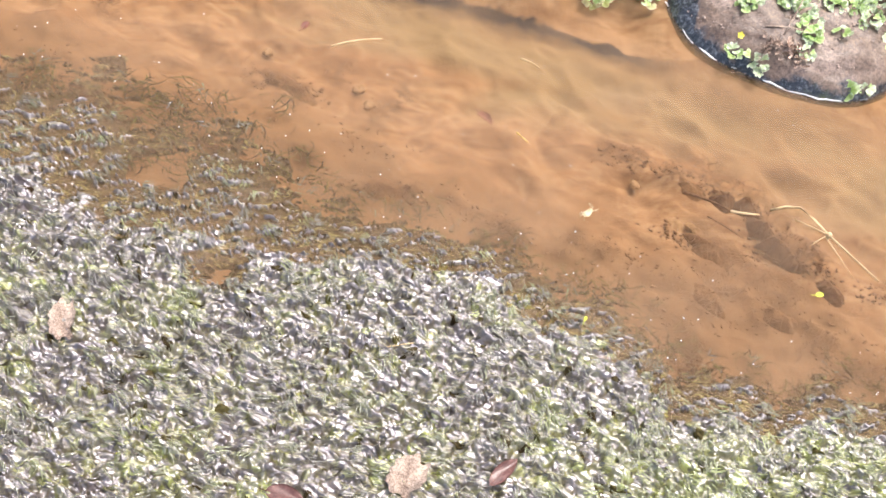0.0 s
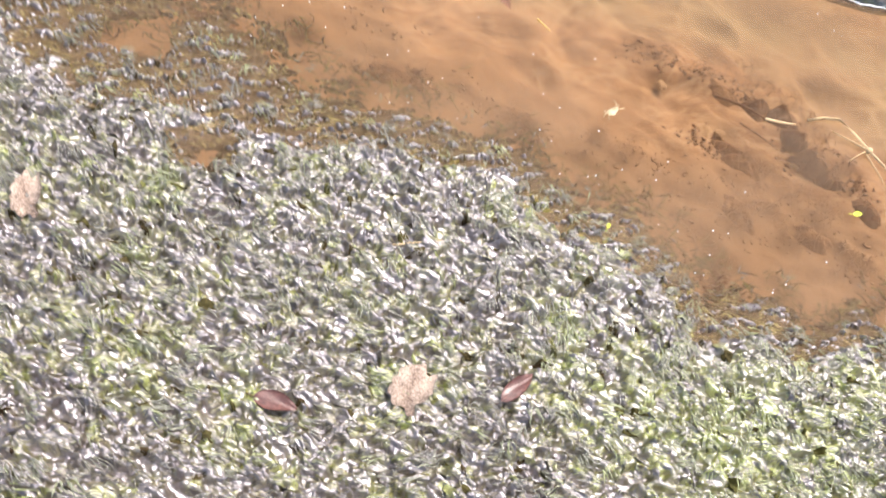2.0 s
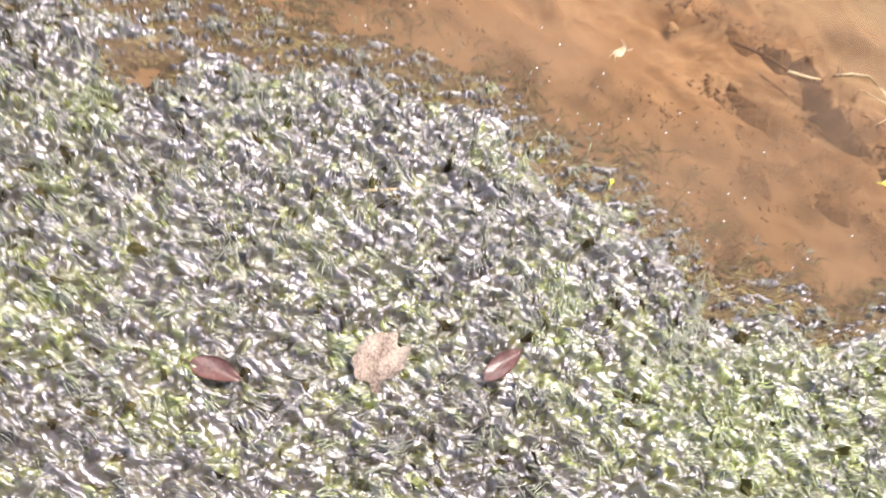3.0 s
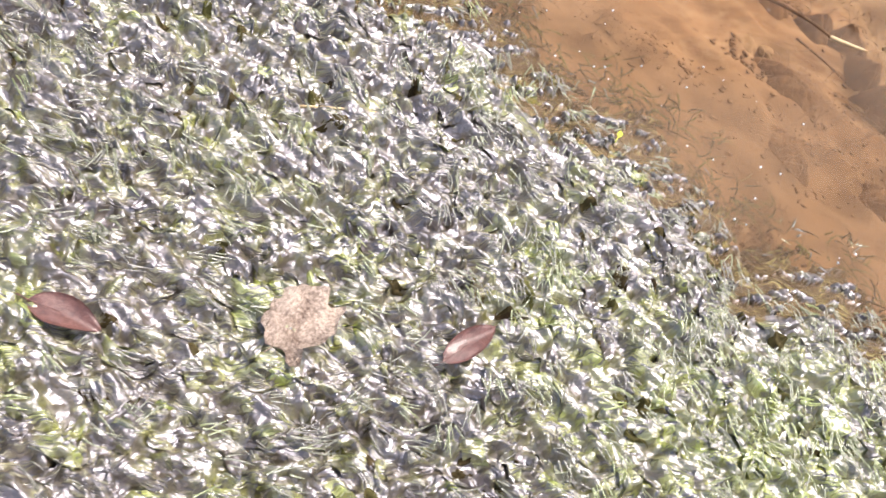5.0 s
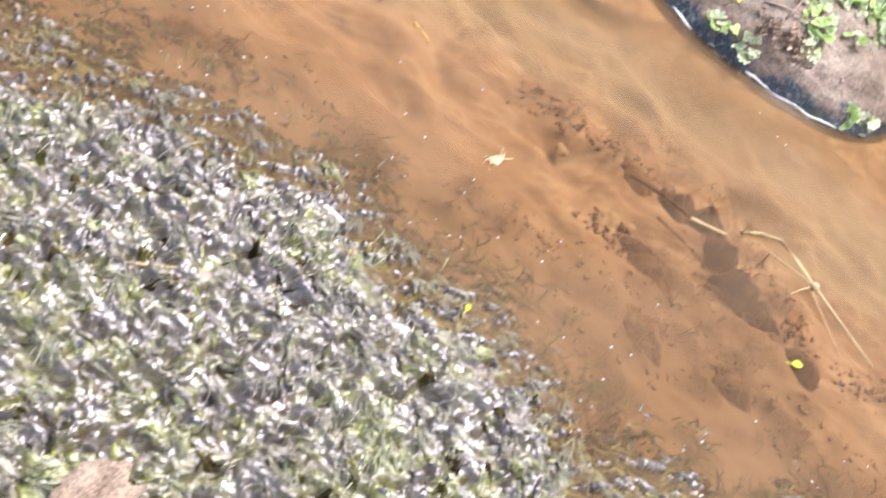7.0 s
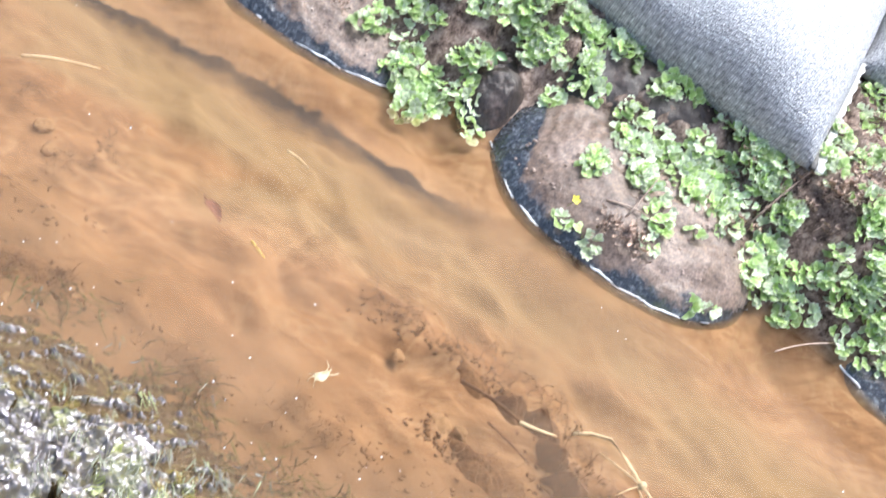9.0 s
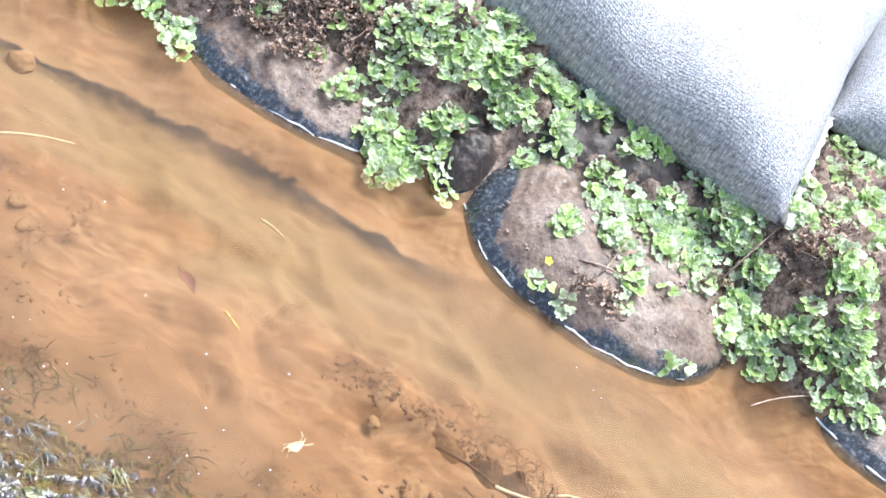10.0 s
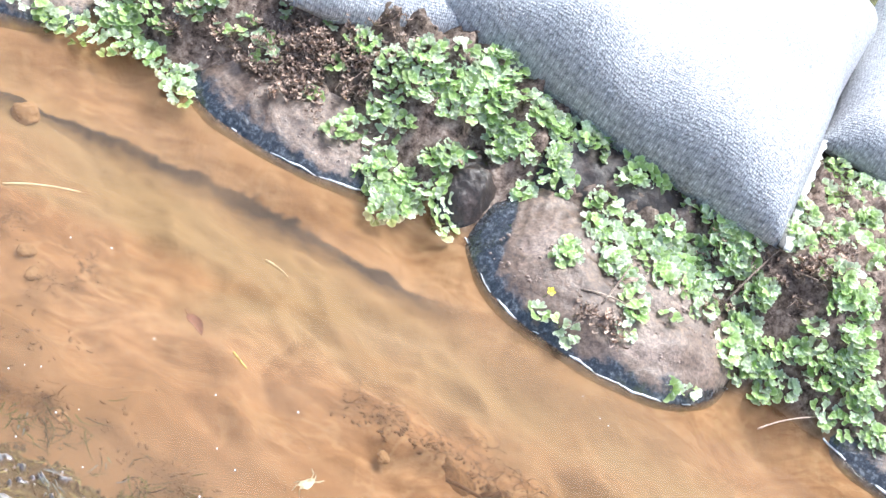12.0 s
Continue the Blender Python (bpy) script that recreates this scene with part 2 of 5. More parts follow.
def make_frond(name, middle, rim):
    m, t, b = material(name, 0.38)
    a = t.nodes.new("ShaderNodeAttribute")
    a.attribute_name = "tint"
    at = coords(t)
    spots = fractal(t, at, 500, 4, 0.65)
    col = ramp(t, a.outputs["Fac"], [(0.2, middle), (0.72, [0.7 * p + 0.3 * q for p, q in zip(middle, rim)]), (1.0, rim)])
    col = mix(t, 0.4, col, ramp(t, spots, [(0.3, (0.5, 0.55, 0.5)), (0.7, (1.3, 1.3, 1.25))]), "MULTIPLY")
    o, h, v = t.nodes.new("ShaderNodeObjectInfo"), node(t, "ShaderNodeHueSaturation"), t.nodes.new("ShaderNodeMapRange")
    v.inputs["To Min"].default_value, v.inputs["To Max"].default_value = 0.6, 1.45
    t.links.new(o.outputs["Random"], v.inputs[0])
    t.links.new(v.outputs[0], h.inputs["Value"])
    t.links.new(col, h.inputs["Color"])
    t.links.new(h.outputs[0], b.inputs["Base Color"])
    thin, both = t.nodes.new("ShaderNodeBsdfTranslucent"), t.nodes.new("ShaderNodeMixShader")
    both.inputs[0].default_value = 0.4
    t.links.new(h.outputs[0], thin.inputs[0])
    t.links.new(b.outputs[0], both.inputs[1])
    t.links.new(thin.outputs[0], both.inputs[2])
    t.links.new(both.outputs[0], t.nodes["Material Output"].inputs[0])
    bump(t, b, spots, 0.3, 0.001)
    return m


def make_old_cloth(name, stain, low):
    """Black cloth at the foot; above it the weave is stained and filmed with silt, with a few crumbs."""
    m, t, b = material(name, 0.45)
    at = coords(t)
    geo, sep = t.nodes.new("ShaderNodeNewGeometry"), t.nodes.new("ShaderNodeSeparateXYZ")
    t.links.new(geo.outputs["Position"], sep.inputs[0])
    level = node(t, "ShaderNodeMath")
    level.operation = "MULTIPLY_ADD"
    level.inputs[1].default_value = 9.0
    t.links.new(sep.outputs["Z"], level.inputs[0])
    t.links.new(fractal(t, at, 14, 7, 0.7), level.inputs[2])
    ends, bare = t.nodes.new("ShaderNodeSeparateXYZ"), t.nodes.new("ShaderNodeMapRange")
    t.links.new(at, ends.inputs[0])
    bare.inputs["From Min"].default_value, bare.inputs["From Max"].default_value = -0.16, -0.21
    t.links.new(ends.outputs["X"], bare.inputs[0])
    lower = node(t, "ShaderNodeMath")
    lower.operation = "SUBTRACT"
    t.links.new(level.outputs[0], lower.inputs[0])
    t.links.new(bare.outputs[0], lower.inputs[1])
    soil = ramp(t, fractal(t, at, 13, 6, 0.62, 0.5), [(0.34, stain[0]), (0.5, stain[1]), (0.66, stain[2])])
    soil = mix(t, 0.8, soil, ramp(t, fractal(t, at, 160, 5, 0.7), [(0.36, (0.45, 0.43, 0.42)), (0.5, (1, 1, 1)), (0.64, (1.55, 1.5, 1.45))]), "MULTIPLY")
    # pale bluish flecks in the black cloth's colour stand for its wet highlights
    cloth = ramp(t, fractal(t, at, 130, 5, 0.75), [(0.38, (0.012, 0.013, 0.016)), (0.52, (0.035, 0.038, 0.045)), (0.66, (0.16, 0.17, 0.185))])
    moss = ramp(t, fractal(t, at, 11, 6, 0.7), [(0.56, (0, 0, 0)), (0.72, (0.8, 0.8, 0.8))])
    cloth = mix(t, moss, cloth, (0.07, 0.075, 0.015))
    wet = t.nodes.new("ShaderNodeMapRange")
    wet.inputs["From Min"].default_value, wet.inputs["From Max"].default_value = -0.012, -0.002
    t.links.new(sep.outputs["Z"], wet.inputs[0])
    slime = ramp(t, fractal(t, at, 30, 6, 0.7), [(0.35, (0.1, 0.062, 0.03)), (0.52, (0.17, 0.115, 0.048)), (0.7, (0.24, 0.17, 0.07))])
    cloth = mix(t, wet.outputs[0], slime, cloth)
    deep = t.nodes.new("ShaderNodeMapRange")
    deep.inputs["From Min"].default_value, deep.inputs["From Max"].default_value = -0.04, -0.016
    t.links.new(sep.outputs["Z"], deep.inputs[0])
    cloth = mix(t, deep.outputs[0], ramp(t, fractal(t, at, 18, 6, 0.65), [(0.35, (0.15, 0.09, 0.04)), (0.6, (0.22, 0.14, 0.07))]), cloth)
    cover = ramp(t, lower.outputs[0], [(low, (0, 0, 0)), (low + 0.12, (1, 1, 1))])
    t.links.new(mix(t, cover, cloth, soil), b.inputs["Base Color"])
    r = t.nodes.new("ShaderNodeMapRange")
    r.inputs["To Min"].default_value, r.inputs["To Max"].default_value = 0.2, 0.5
    t.links.new(cover, r.inputs[0])
    t.links.new(r.outputs[0], b.inputs["Roughness"])
    gleam = t.nodes.new("ShaderNodeMapRange")
    gleam.inputs["To Min"].default_value, gleam.inputs["To Max"].default_value = 0.8, 0.25
    t.links.new(cover, gleam.inputs[0])
    t.links.new(gleam.outputs[0], b.inputs["Coat Weight"])
    b.inputs["Coat Roughness"].default_value = 0.12
    folds = fractal(t, coords(t, 30, (1, 3, 1)), 22, 4, 0.6, 1.0)
    bump(t, b, mix(t, cover, folds, fractal(t, at, 110, 5, 0.7)), 0.5, 0.005, coat=True)
    return m


SILT, WATER = make_silt(), make_water()
OLD_CLOTH = make_old_cloth("silted_black_cloth", ((0.075, 0.047, 0.034), (0.165, 0.112, 0.083), (0.27, 0.2, 0.163)), 0.63)
DARK_BAG = make_old_cloth("dark_rotten_cloth", ((0.012, 0.008, 0.006), (0.035, 0.023, 0.018), (0.09, 0.062, 0.052)), 0.6)
FROND, FROND_PALE = make_frond("liverwort_green", (0.32, 0.47, 0.13), (0.6, 0.72, 0.38)), make_frond("liverwort_pale", (0.5, 0.61, 0.34), (0.8, 0.85, 0.68))
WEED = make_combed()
WEED_BANK = make_weed("bank_weed", [(0.0, (0.05, 0.04, 0.025)), (0.5, (0.075, 0.085, 0.04)), (1.0, (0.14, 0.17, 0.05))], 0.0, 0.6, 1.4)
DROWNED = make_weed("drowned_weed", [(0.0, (0.035, 0.022, 0.012)), (0.5, (0.06, 0.046, 0.02)), (1.0, (0.095, 0.09, 0.03))], 0.0, 0.6, 1.12)
STRAND = make_weed("weed_strand", [(0.0, (0.055, 0.045, 0.034)), (0.35, (0.085, 0.086, 0.042)), (0.65, (0.14, 0.16, 0.05)), (1.0, (0.25, 0.285, 0.085))], 0.6, 0.34, 1.6)
CLOTH = make_woven("grey_woven_cloth", (0.4, 0.405, 0.43), (0.82, 0.83, 0.85), 0.15)
SEAM = simple("dirty_seam", (0.06, 0.055, 0.05), (0.2, 0.19, 0.18), 120, 0.7)
HEM = simple("pale_hem", (0.4, 0.39, 0.38), (0.75, 0.74, 0.72), 150, 0.6)
LEAF_PALE = simple("leaf_pale", (0.2, 0.34, 0.14), (0.36, 0.48, 0.27), 90, 0.45, strength=0.2, jitter=0.3)
STEM = simple("stem_green", (0.12, 0.16, 0.05), (0.25, 0.27, 0.1), 90, 0.5)
STRAW = simple("dry_straw", (0.36, 0.24, 0.11), (0.62, 0.47, 0.27), 120, 0.6, stretch=(1, 1, 4))
TWIG = simple("wet_twig", (0.05, 0.024, 0.012), (0.15, 0.08, 0.04), 120, 0.6)
ROTTEN = simple("rotten_weed", (0.06, 0.03, 0.014), (0.15, 0.08, 0.04), 120, 0.8)
ROTTEN_SILT = simple("rotten_roots_and_silt", (0.11, 0.058, 0.028), (0.22, 0.125, 0.06), 70, 0.85, strength=0.9, distance=0.003)
STONE = simple("silty_stone", (0.2, 0.12, 0.06), (0.31, 0.2, 0.115), 50, 0.7)
DEAD_PALE = simple("dead_leaf_pale", (0.13, 0.075, 0.05), (0.72, 0.56, 0.45), 170, 0.6, strength=1.0, distance=0.004)
DEAD_BROWN = simple("dead_leaf_brown", (0.075, 0.03, 0.025), (0.18, 0.08, 0.065), 110, 0.4, coat=0.25)
DEAD_RED = simple("dead_leaf_red", (0.11, 0.035, 0.025), (0.2, 0.07, 0.05), 80, 0.6)
YELLOW = simple("yellow_petal", (0.6, 0.5, 0.02), (0.8, 0.7, 0.08), 80, 0.5)
FOAM_GLINT = simple("foam_glint", (0.65, 0.66, 0.68), (0.85, 0.86, 0.88), 120, 0.3)
LITTER = simple("dry_litter", (0.2, 0.125, 0.09), (0.62, 0.48, 0.39), 90, 0.7, jitter=0.4)
ROOT = simple("brown_rootlet", (0.11, 0.06, 0.03), (0.22, 0.13, 0.07), 120, 0.6)
for sunk in (ROOT, ROTTEN, ROTTEN_SILT, TWIG, STONE):
    sunk.node_tree.nodes["Principled BSDF"].inputs["Specular IOR Level"].default_value = 0.12
STRAW_GOLD = simple("golden_straw", (0.45, 0.28, 0.06), (0.65, 0.45, 0.14), 120, 0.5)
YELLOW_LEAF = simple("yellow_leaf", (0.45, 0.5, 0.03), (0.6, 0.65, 0.08), 80, 0.5)
LITTER_SOIL = simple("soil_crumb", (0.16, 0.105, 0.085), (0.42, 0.33, 0.28), 120, 0.85)
SCRAP = simple("bleached_husk", (0.34, 0.26, 0.13), (0.66, 0.57, 0.4), 90, 0.4)

# ---- the plan: s along the stream, n across it towards the sandbags ----
U, V, O = np.array((0.949, -0.316)), np.array((0.316, 0.949)), np.array((0.40, 1.15))
EDGE_S = [-1.4, -0.85, -0.78, -0.70, -0.61, -0.52, -0.46, -0.41, -0.35, -0.29, -0.21, -0.16, -0.06, 0.01, 0.10, 0.124, 0.19, 0.278, 0.306, 0.33, 0.39, 0.46, 0.505, 0.566, 0.607, 0.9, 1.6]
EDGE_N = [-0.26, -0.268, -0.275, -0.235, -0.276, -0.289, -0.248, -0.277, -0.306, -0.317, -0.306, -0.277, -0.278, -0.258, -0.318, -0.30, -0.298, -0.35, -0.388, -0.37, -0.335, -0.364, -0.30, -0.302, -0.30, -0.28, -0.27]


def to_sn(x, y):
    dx, dy = x - O[0], y - O[1]
    return dx * U[0] + dy * U[1], dx * V[0] + dy * V[1]


def to_xy(s, n):
    return O[0] + s * U[0] + n * V[0], O[1] + s * U[1] + n * V[1]


def edge(s):
    return np.interp(s, EDGE_S, EDGE_N)


def smooth(a, b, x):
    t = np.clip((x - a) / (b - a), 0, 1)
    return t * t * (3 - 2 * t)


def waves(x, y, scale, seed, octaves=4):
    """Cheap smooth noise, about -1 to 1, out of turned sines."""
    r = np.random.RandomState(seed)
    total, size = 0, 0
    for o in range(octaves):
        f = scale * 1.9 ** o
        for _ in range(3):
            a, p, q = r.uniform(0, 6.283, 3)
            total = total + np.sin(f * (x * np.cos(a) + y * np.sin(a)) + p + 1.3 * np.sin(f * 0.6 * (y * np.cos(q) - x * np.sin(q)) + q)) * 0.6 ** o
        size += 1.7 * 0.6 ** o
    return total / size


# each old bag at the waterline: middle s and n, half width, half depth, height
LUMPS = [(-0.19, 0.56, 0.24, 0.235, 0.085), (0.345, 0.525, 0.25, 0.262, 0.105), (0.91, 0.60, 0.26, 0.245, 0.08), (-0.76, 0.50, 0.26, 0.235, 0.08)]
# a black bag end added to darken the shaded gap between two old bags
STUB = (0.088, 0.495, 0.06, 0.09, 0.075)
ROLL = (0.28, 0.60, 0.23, 0.125, 0.165)                       # a rotten bag squeezed between the row at the waterline and the new bags


def ground_z(x, y):
    s, n = to_sn(x, y)
    e = edge(s)
    calm = smooth(0.95, 0.8, n) * smooth(1.6, 1.3, np.abs(s - 0.1))
    near = smooth(-0.10, 0.02, e - n)
    bed = -0.05 + calm * (0.012 * waves(x, y, 9, 3) + 0.006 * waves(x, y, 30, 4)) + 0.022 * smooth(-0.02, -0.2, n)
    bend = 0.05 * waves(x, y, 8, 14, 2)
    bed = bed + calm * (0.008 * (1 - 2.2 * np.abs(waves(s + bend, 1.7 * n + bend, 17, 12, 3))) + 0.0045 * waves(s, 1.4 * n, 60, 13, 2)) * smooth(0.3, 0.15, n)
    ridge = 0.02 * np.exp(-((n - 0.03 + 0.25 * (s - 0.16)) / 0.04) ** 2) * smooth(0.0, 0.14, s)
    z = bed + ridge
    for cs, cn, a, b, h in LUMPS:                                # silt heaped against the foot of each old bag
        q = (np.abs((s - cs) / a) ** 2.4 + np.abs((n - cn) / b) ** 2.4) ** 0.4167
        z = z + np.maximum(-0.012 - 0.004 * waves(x, y, 25, 8, 2) - z, 0) * smooth(1.32, 0.97, q) * smooth(cn - 0.02, cn - 0.12, n)
    z = z * (1 - near) + (-0.014) * near
    z = z + smooth(0.7, 4.0, e - n) * 0.5                        # the near bank behind the weed
    shore = 0.40 + 0.02 * waves(s, s * 0, 7, 9, 2)
    rise = smooth(shore - 0.03, shore + 0.17, n)
    z = z + rise * (0.24 + calm * (0.016 * waves(x, y, 40, 5) + 0.016 * waves(x, y, 110, 6, 4)) + (1 - calm) * 0.03 * waves(x, y, 1.1, 7, 2))
    z = z - 0.06 * np.exp(-((s - 0.27) / 0.2) ** 2 - ((n - 0.57) / 0.07) ** 2) - 0.09 * np.exp(-((s - 0.065) / 0.022) ** 2 - ((n - 0.49) / 0.05) ** 2)
    z = z + smooth(0.9, 4.0, n) * 1.4
    return z


# ---- setting ----


def link(name, bm, mat, parent=None, label="", smooth_faces=True):
    me = bpy.data.meshes.new(name)
    bm.to_mesh(me)
    bm.free()
    me.materials.append(mat)
    if smooth_faces:
        me.shade_smooth()
    ob = new(name, me)
    ob.parent = parent
    if label:
        ob["label"] = label
    return ob


def part(name, bm, mat, parent, label=""):
    return link(name, bm, mat, parent, label)


def sheet(name, xs, ys, zs, mat, keep=None, tint=None, bare=None):
    """A height sheet over the plan's grid lines."""
    ny, nx = zs.shape
    gx, gy = np.meshgrid(xs, ys) if np.ndim(xs) == 1 else (xs, ys)
    co = np.column_stack((gx.ravel(), gy.ravel(), zs.ravel()))
    i = np.arange(ny * nx).reshape(ny, nx)
    f = np.stack((i[:-1, :-1], i[:-1, 1:], i[1:, 1:], i[1:, :-1]), -1).reshape(-1, 4)
    if keep is not None:
        f = f[keep.ravel()[f].any(1)]
        used = np.unique(f)
        back = np.zeros(len(co), int)
        back[used] = np.arange(len(used))
        co, f = co[used], back[f]
        tint = None if tint is None else tint.ravel()[used]
        bare = None if bare is None else bare.ravel()[used]
    me = bpy.data.meshes.new(name)
    me.from_pydata(co.tolist(), [], f.tolist())
    me.materials.append(mat)
    me.shade_smooth()
    if tint is not None:
        me.attributes.new("tint", "FLOAT", "POINT").data.foreach_set("value", np.asarray(tint, np.float32))
    if bare is not None:
        me.attributes.new("bare", "FLOAT", "POINT").data.foreach_set("value", np.asarray(bare, np.float32))
    return new(name, me)


def lines(lo, hi, step, far, count):
    """Grid lines: even between lo and hi, then widening out to far."""
    grow = np.geomspace(step, far, count)
    return np.concatenate((lo - grow[::-1], np.arange(lo, hi, step), hi + grow))


gs, gn = np.meshgrid(lines(-1.1, 1.3, 0.006, 300, 40), lines(-0.5, 0.8, 0.006, 300, 40))
gx, gy = to_xy(gs, gn)
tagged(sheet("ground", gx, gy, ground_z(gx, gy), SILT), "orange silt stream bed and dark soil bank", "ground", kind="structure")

ws, wn_ = np.meshgrid(lines(-6, 6, 0.2, 290, 12), np.linspace(-1.2, 0.6, 40))
wx, wy = to_xy(ws, wn_)
water = tagged(sheet("water", wx, wy, 0 * wx, WATER), "shallow silty brown stream water", "water", kind="structure")
water.visible_shadow = False

# ---- the weed mat ----


def weed_turn(x, y):
    """The way in which the water has combed the weed: down the stream, veering from place to place."""
    return -0.6 + 0.75 * waves(x, y, 7, 31, 3)


def lushness(x, y):
    """How green the weed is: most where it stands out of the water."""
    return 0.4 * waves(x, y, 26, 41, 4) + 0.46 * smooth(0.3, 0.6, x) * smooth(0.74, 0.56, y)


def weed_depth(x, y):
    """How far inside the mat a place lies; the upstream end is thin, with two bare pools."""
    s, n = to_sn(x, y)
    d = edge(s) - n
    d = d * (1 - 0.64 * smooth(-0.1, -0.5, s) * smooth(0.34, 0.16, d))
    for px, py, size in ((-0.112, 0.804, 0.03), (-0.22, 0.99, 0.025)):
        d = d - (0.12 + 0.06 * waves(x, y, 60, 71, 2)) * np.exp(-(((x - px) / (1.6 * size)) ** 2 + ((y - py) / size) ** 2))
    return d + 0.012 * waves(x, y, 60, 61, 3)


def mat_z(x, y):
    """The top of the dark matted weed under the tongues; it dips below the water along its edge."""
    d = weed_depth(x, y)
    inner = smooth(0.045, 0.14, d)
    along, over = 0.83 * x - 0.56 * y, 0.56 * x + 0.83 * y
    clump = smooth(-0.3, 0.22, waves(0.6 * along, over, 160, 25, 3)) + 0.45 * smooth(-0.3, 0.4, waves(0.6 * along + 5, over, 300, 26, 2))
    tips = smooth(0.15, 0.7, waves(0.7 * along, over, 330, 27, 3))
    return -0.0275 + 0.023 * smooth(-0.035, 0.03, d) + 0.012 * inner + (0.0015 + 0.002 * inner) * waves(x, y, 24, 21) + 0.009 * tips * (1 - inner) + (0.001 + 0.0095 * inner) * clump


def weed_mat():
    step = 0.0021
    xs, ys = np.arange(-0.66, 1.14, step), np.arange(0.26, 1.26, step)
    gx, gy = np.meshgrid(xs, ys)
    d = weed_depth(gx, gy)
    rim = np.minimum(np.minimum(gx - xs[0], xs[-1] - gx), gy - ys[0]) + 0.03 * waves(gx, gy, 14, 91, 4)
    top = mat_z(gx, gy) - 0.022 * smooth(0.09, 0.045, rim)
    lush = np.clip((0.42 + 0.6 * lushness(gx, gy) + 0.2 * waves(gx, gy, 130, 23, 2)) * (0.2 + 0.8 * smooth(0.01, 0.12, d)), 0, 1)
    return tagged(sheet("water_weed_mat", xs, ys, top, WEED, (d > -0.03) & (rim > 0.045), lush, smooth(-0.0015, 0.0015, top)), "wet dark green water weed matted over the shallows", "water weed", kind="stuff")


LEAF_SPOTS = ((0.176, 0.508, 0.024), (0.302, 0.522, 0.018), (0.022, 0.474, 0.018), (-0.296, 0.703, 0.02))


def tongues(name, count, seed, mat, label, sizes, slim, comb_depth, green, height, zone=(0.0, 0.05)):
    """Wet tongues of weed laid over one another like shingles: each a fan of strands, rooted low, with a ragged loose end."""
    r = np.random.RandomState(seed)
    x, y = r.uniform(-0.64, 1.12, count), r.uniform(0.28, 1.24, count)
    d = weed_depth(x, y)
    up = to_sn(x, y)[0]
    shown = smooth(*zone, d) if zone[1] > zone[0] else smooth(-0.02, 0.0, d) * smooth(*zone, d)
    keep = r.rand(count) < np.maximum(shown, 0.2 * (d > 0)) * (1 - 0.4 * smooth(-0.15, -0.4, up) * smooth(0.16, 0.06, d))
    for lx, ly, size in LEAF_SPOTS:
        keep &= np.hypot(x - lx, y - ly) > size
    x, y, d = x[keep], y[keep], d[keep]
    m, nu, nv = len(x), 8, 9
    one = lambda a: np.asarray(a)[:, None, None]
    u, v = np.linspace(0, 1, nu)[None, :, None], np.linspace(-1, 1, nv)[None, None, :]
    far = smooth(0.0, 0.09, d)
    length = r.uniform(*sizes, m) * (0.5 + 0.5 * far)
    width = length * r.uniform(*slim, m)
    turn, bend = weed_turn(x, y) + r.normal(0, 0.55, m), r.normal(0, 17, m)
    fan = r.uniform(-0.15, 0.4, m)
    reach = 1 - 0.3 * v ** 2 + 0.13 * r.normal(0, 1, (m, 1, nv))
    l = one(length) * u * reach
    way = one(turn) + one(bend) * l
    half = one(width) / 2 * (0.3 + 0.7 * np.sin(math.pi * (0.08 + 0.8 * u)) ** 0.8)
    px = one(x) + l * np.cos(way + one(fan) * v) - half * v * np.sin(way)
    py = one(y) + l * np.sin(way + one(fan) * v) + half * v * np.cos(way)
    groove = comb_depth * r.normal(0, 1, (m, 1, nv)) * np.minimum(1, 3 * u)
    wave = 0.05 * one(length) * np.sin(one(r.uniform(3, 8, m)) * u + one(r.uniform(0, 6.3, m)) + one(r.normal(0, 1.2, m)) * v)
    layer = r.uniform(0, 1, m) * height * (0.25 + 0.75 * far)
    pz = mat_z(px, py) + one(layer) + one(r.uniform(0.07, 0.2, m) * length * (0.2 + 0.8 * far)) * u ** 0.7 - 0.16 * one(length) * u ** 4 - one(r.uniform(0.1, 0.5, m)) * half * v ** 2 + wave * one(0.3 + 0.7 * far) + groove + one(r.normal(0, 0.12, m)) * half * v - 0.001
    tint = one(np.clip(green[0] + green[1] * lushness(x, y) + r.normal(0, 0.2, m), 0, 1)) * (0.35 + 0.65 * one(far)) + 0.09 * r.normal(0, 1, (m, 1, nv)) + 0 * u
    i = np.arange(m * nu * nv).reshape(m, nu, nv)
    f = np.stack((i[:, :-1, :-1], i[:, 1:, :-1], i[:, 1:, 1:], i[:, :-1, 1:]), -1).reshape(-1, 4)
    me = bpy.data.meshes.new(name)
    me.from_pydata(np.stack((px, py, pz), -1).reshape(-1, 3).tolist(), [], f.tolist())
    me.materials.append(mat)
    me.shade_smooth()
    for key, value in (("tint", np.clip(tint, 0, 1)), ("bare", smooth(-0.0015, 0.0015, pz))):
        me.attributes.new(key, "FLOAT", "POINT").data.foreach_set("value", np.asarray(value, np.float32).ravel())
    return tagged(new(name, me), label, "water weed", kind="stuff")


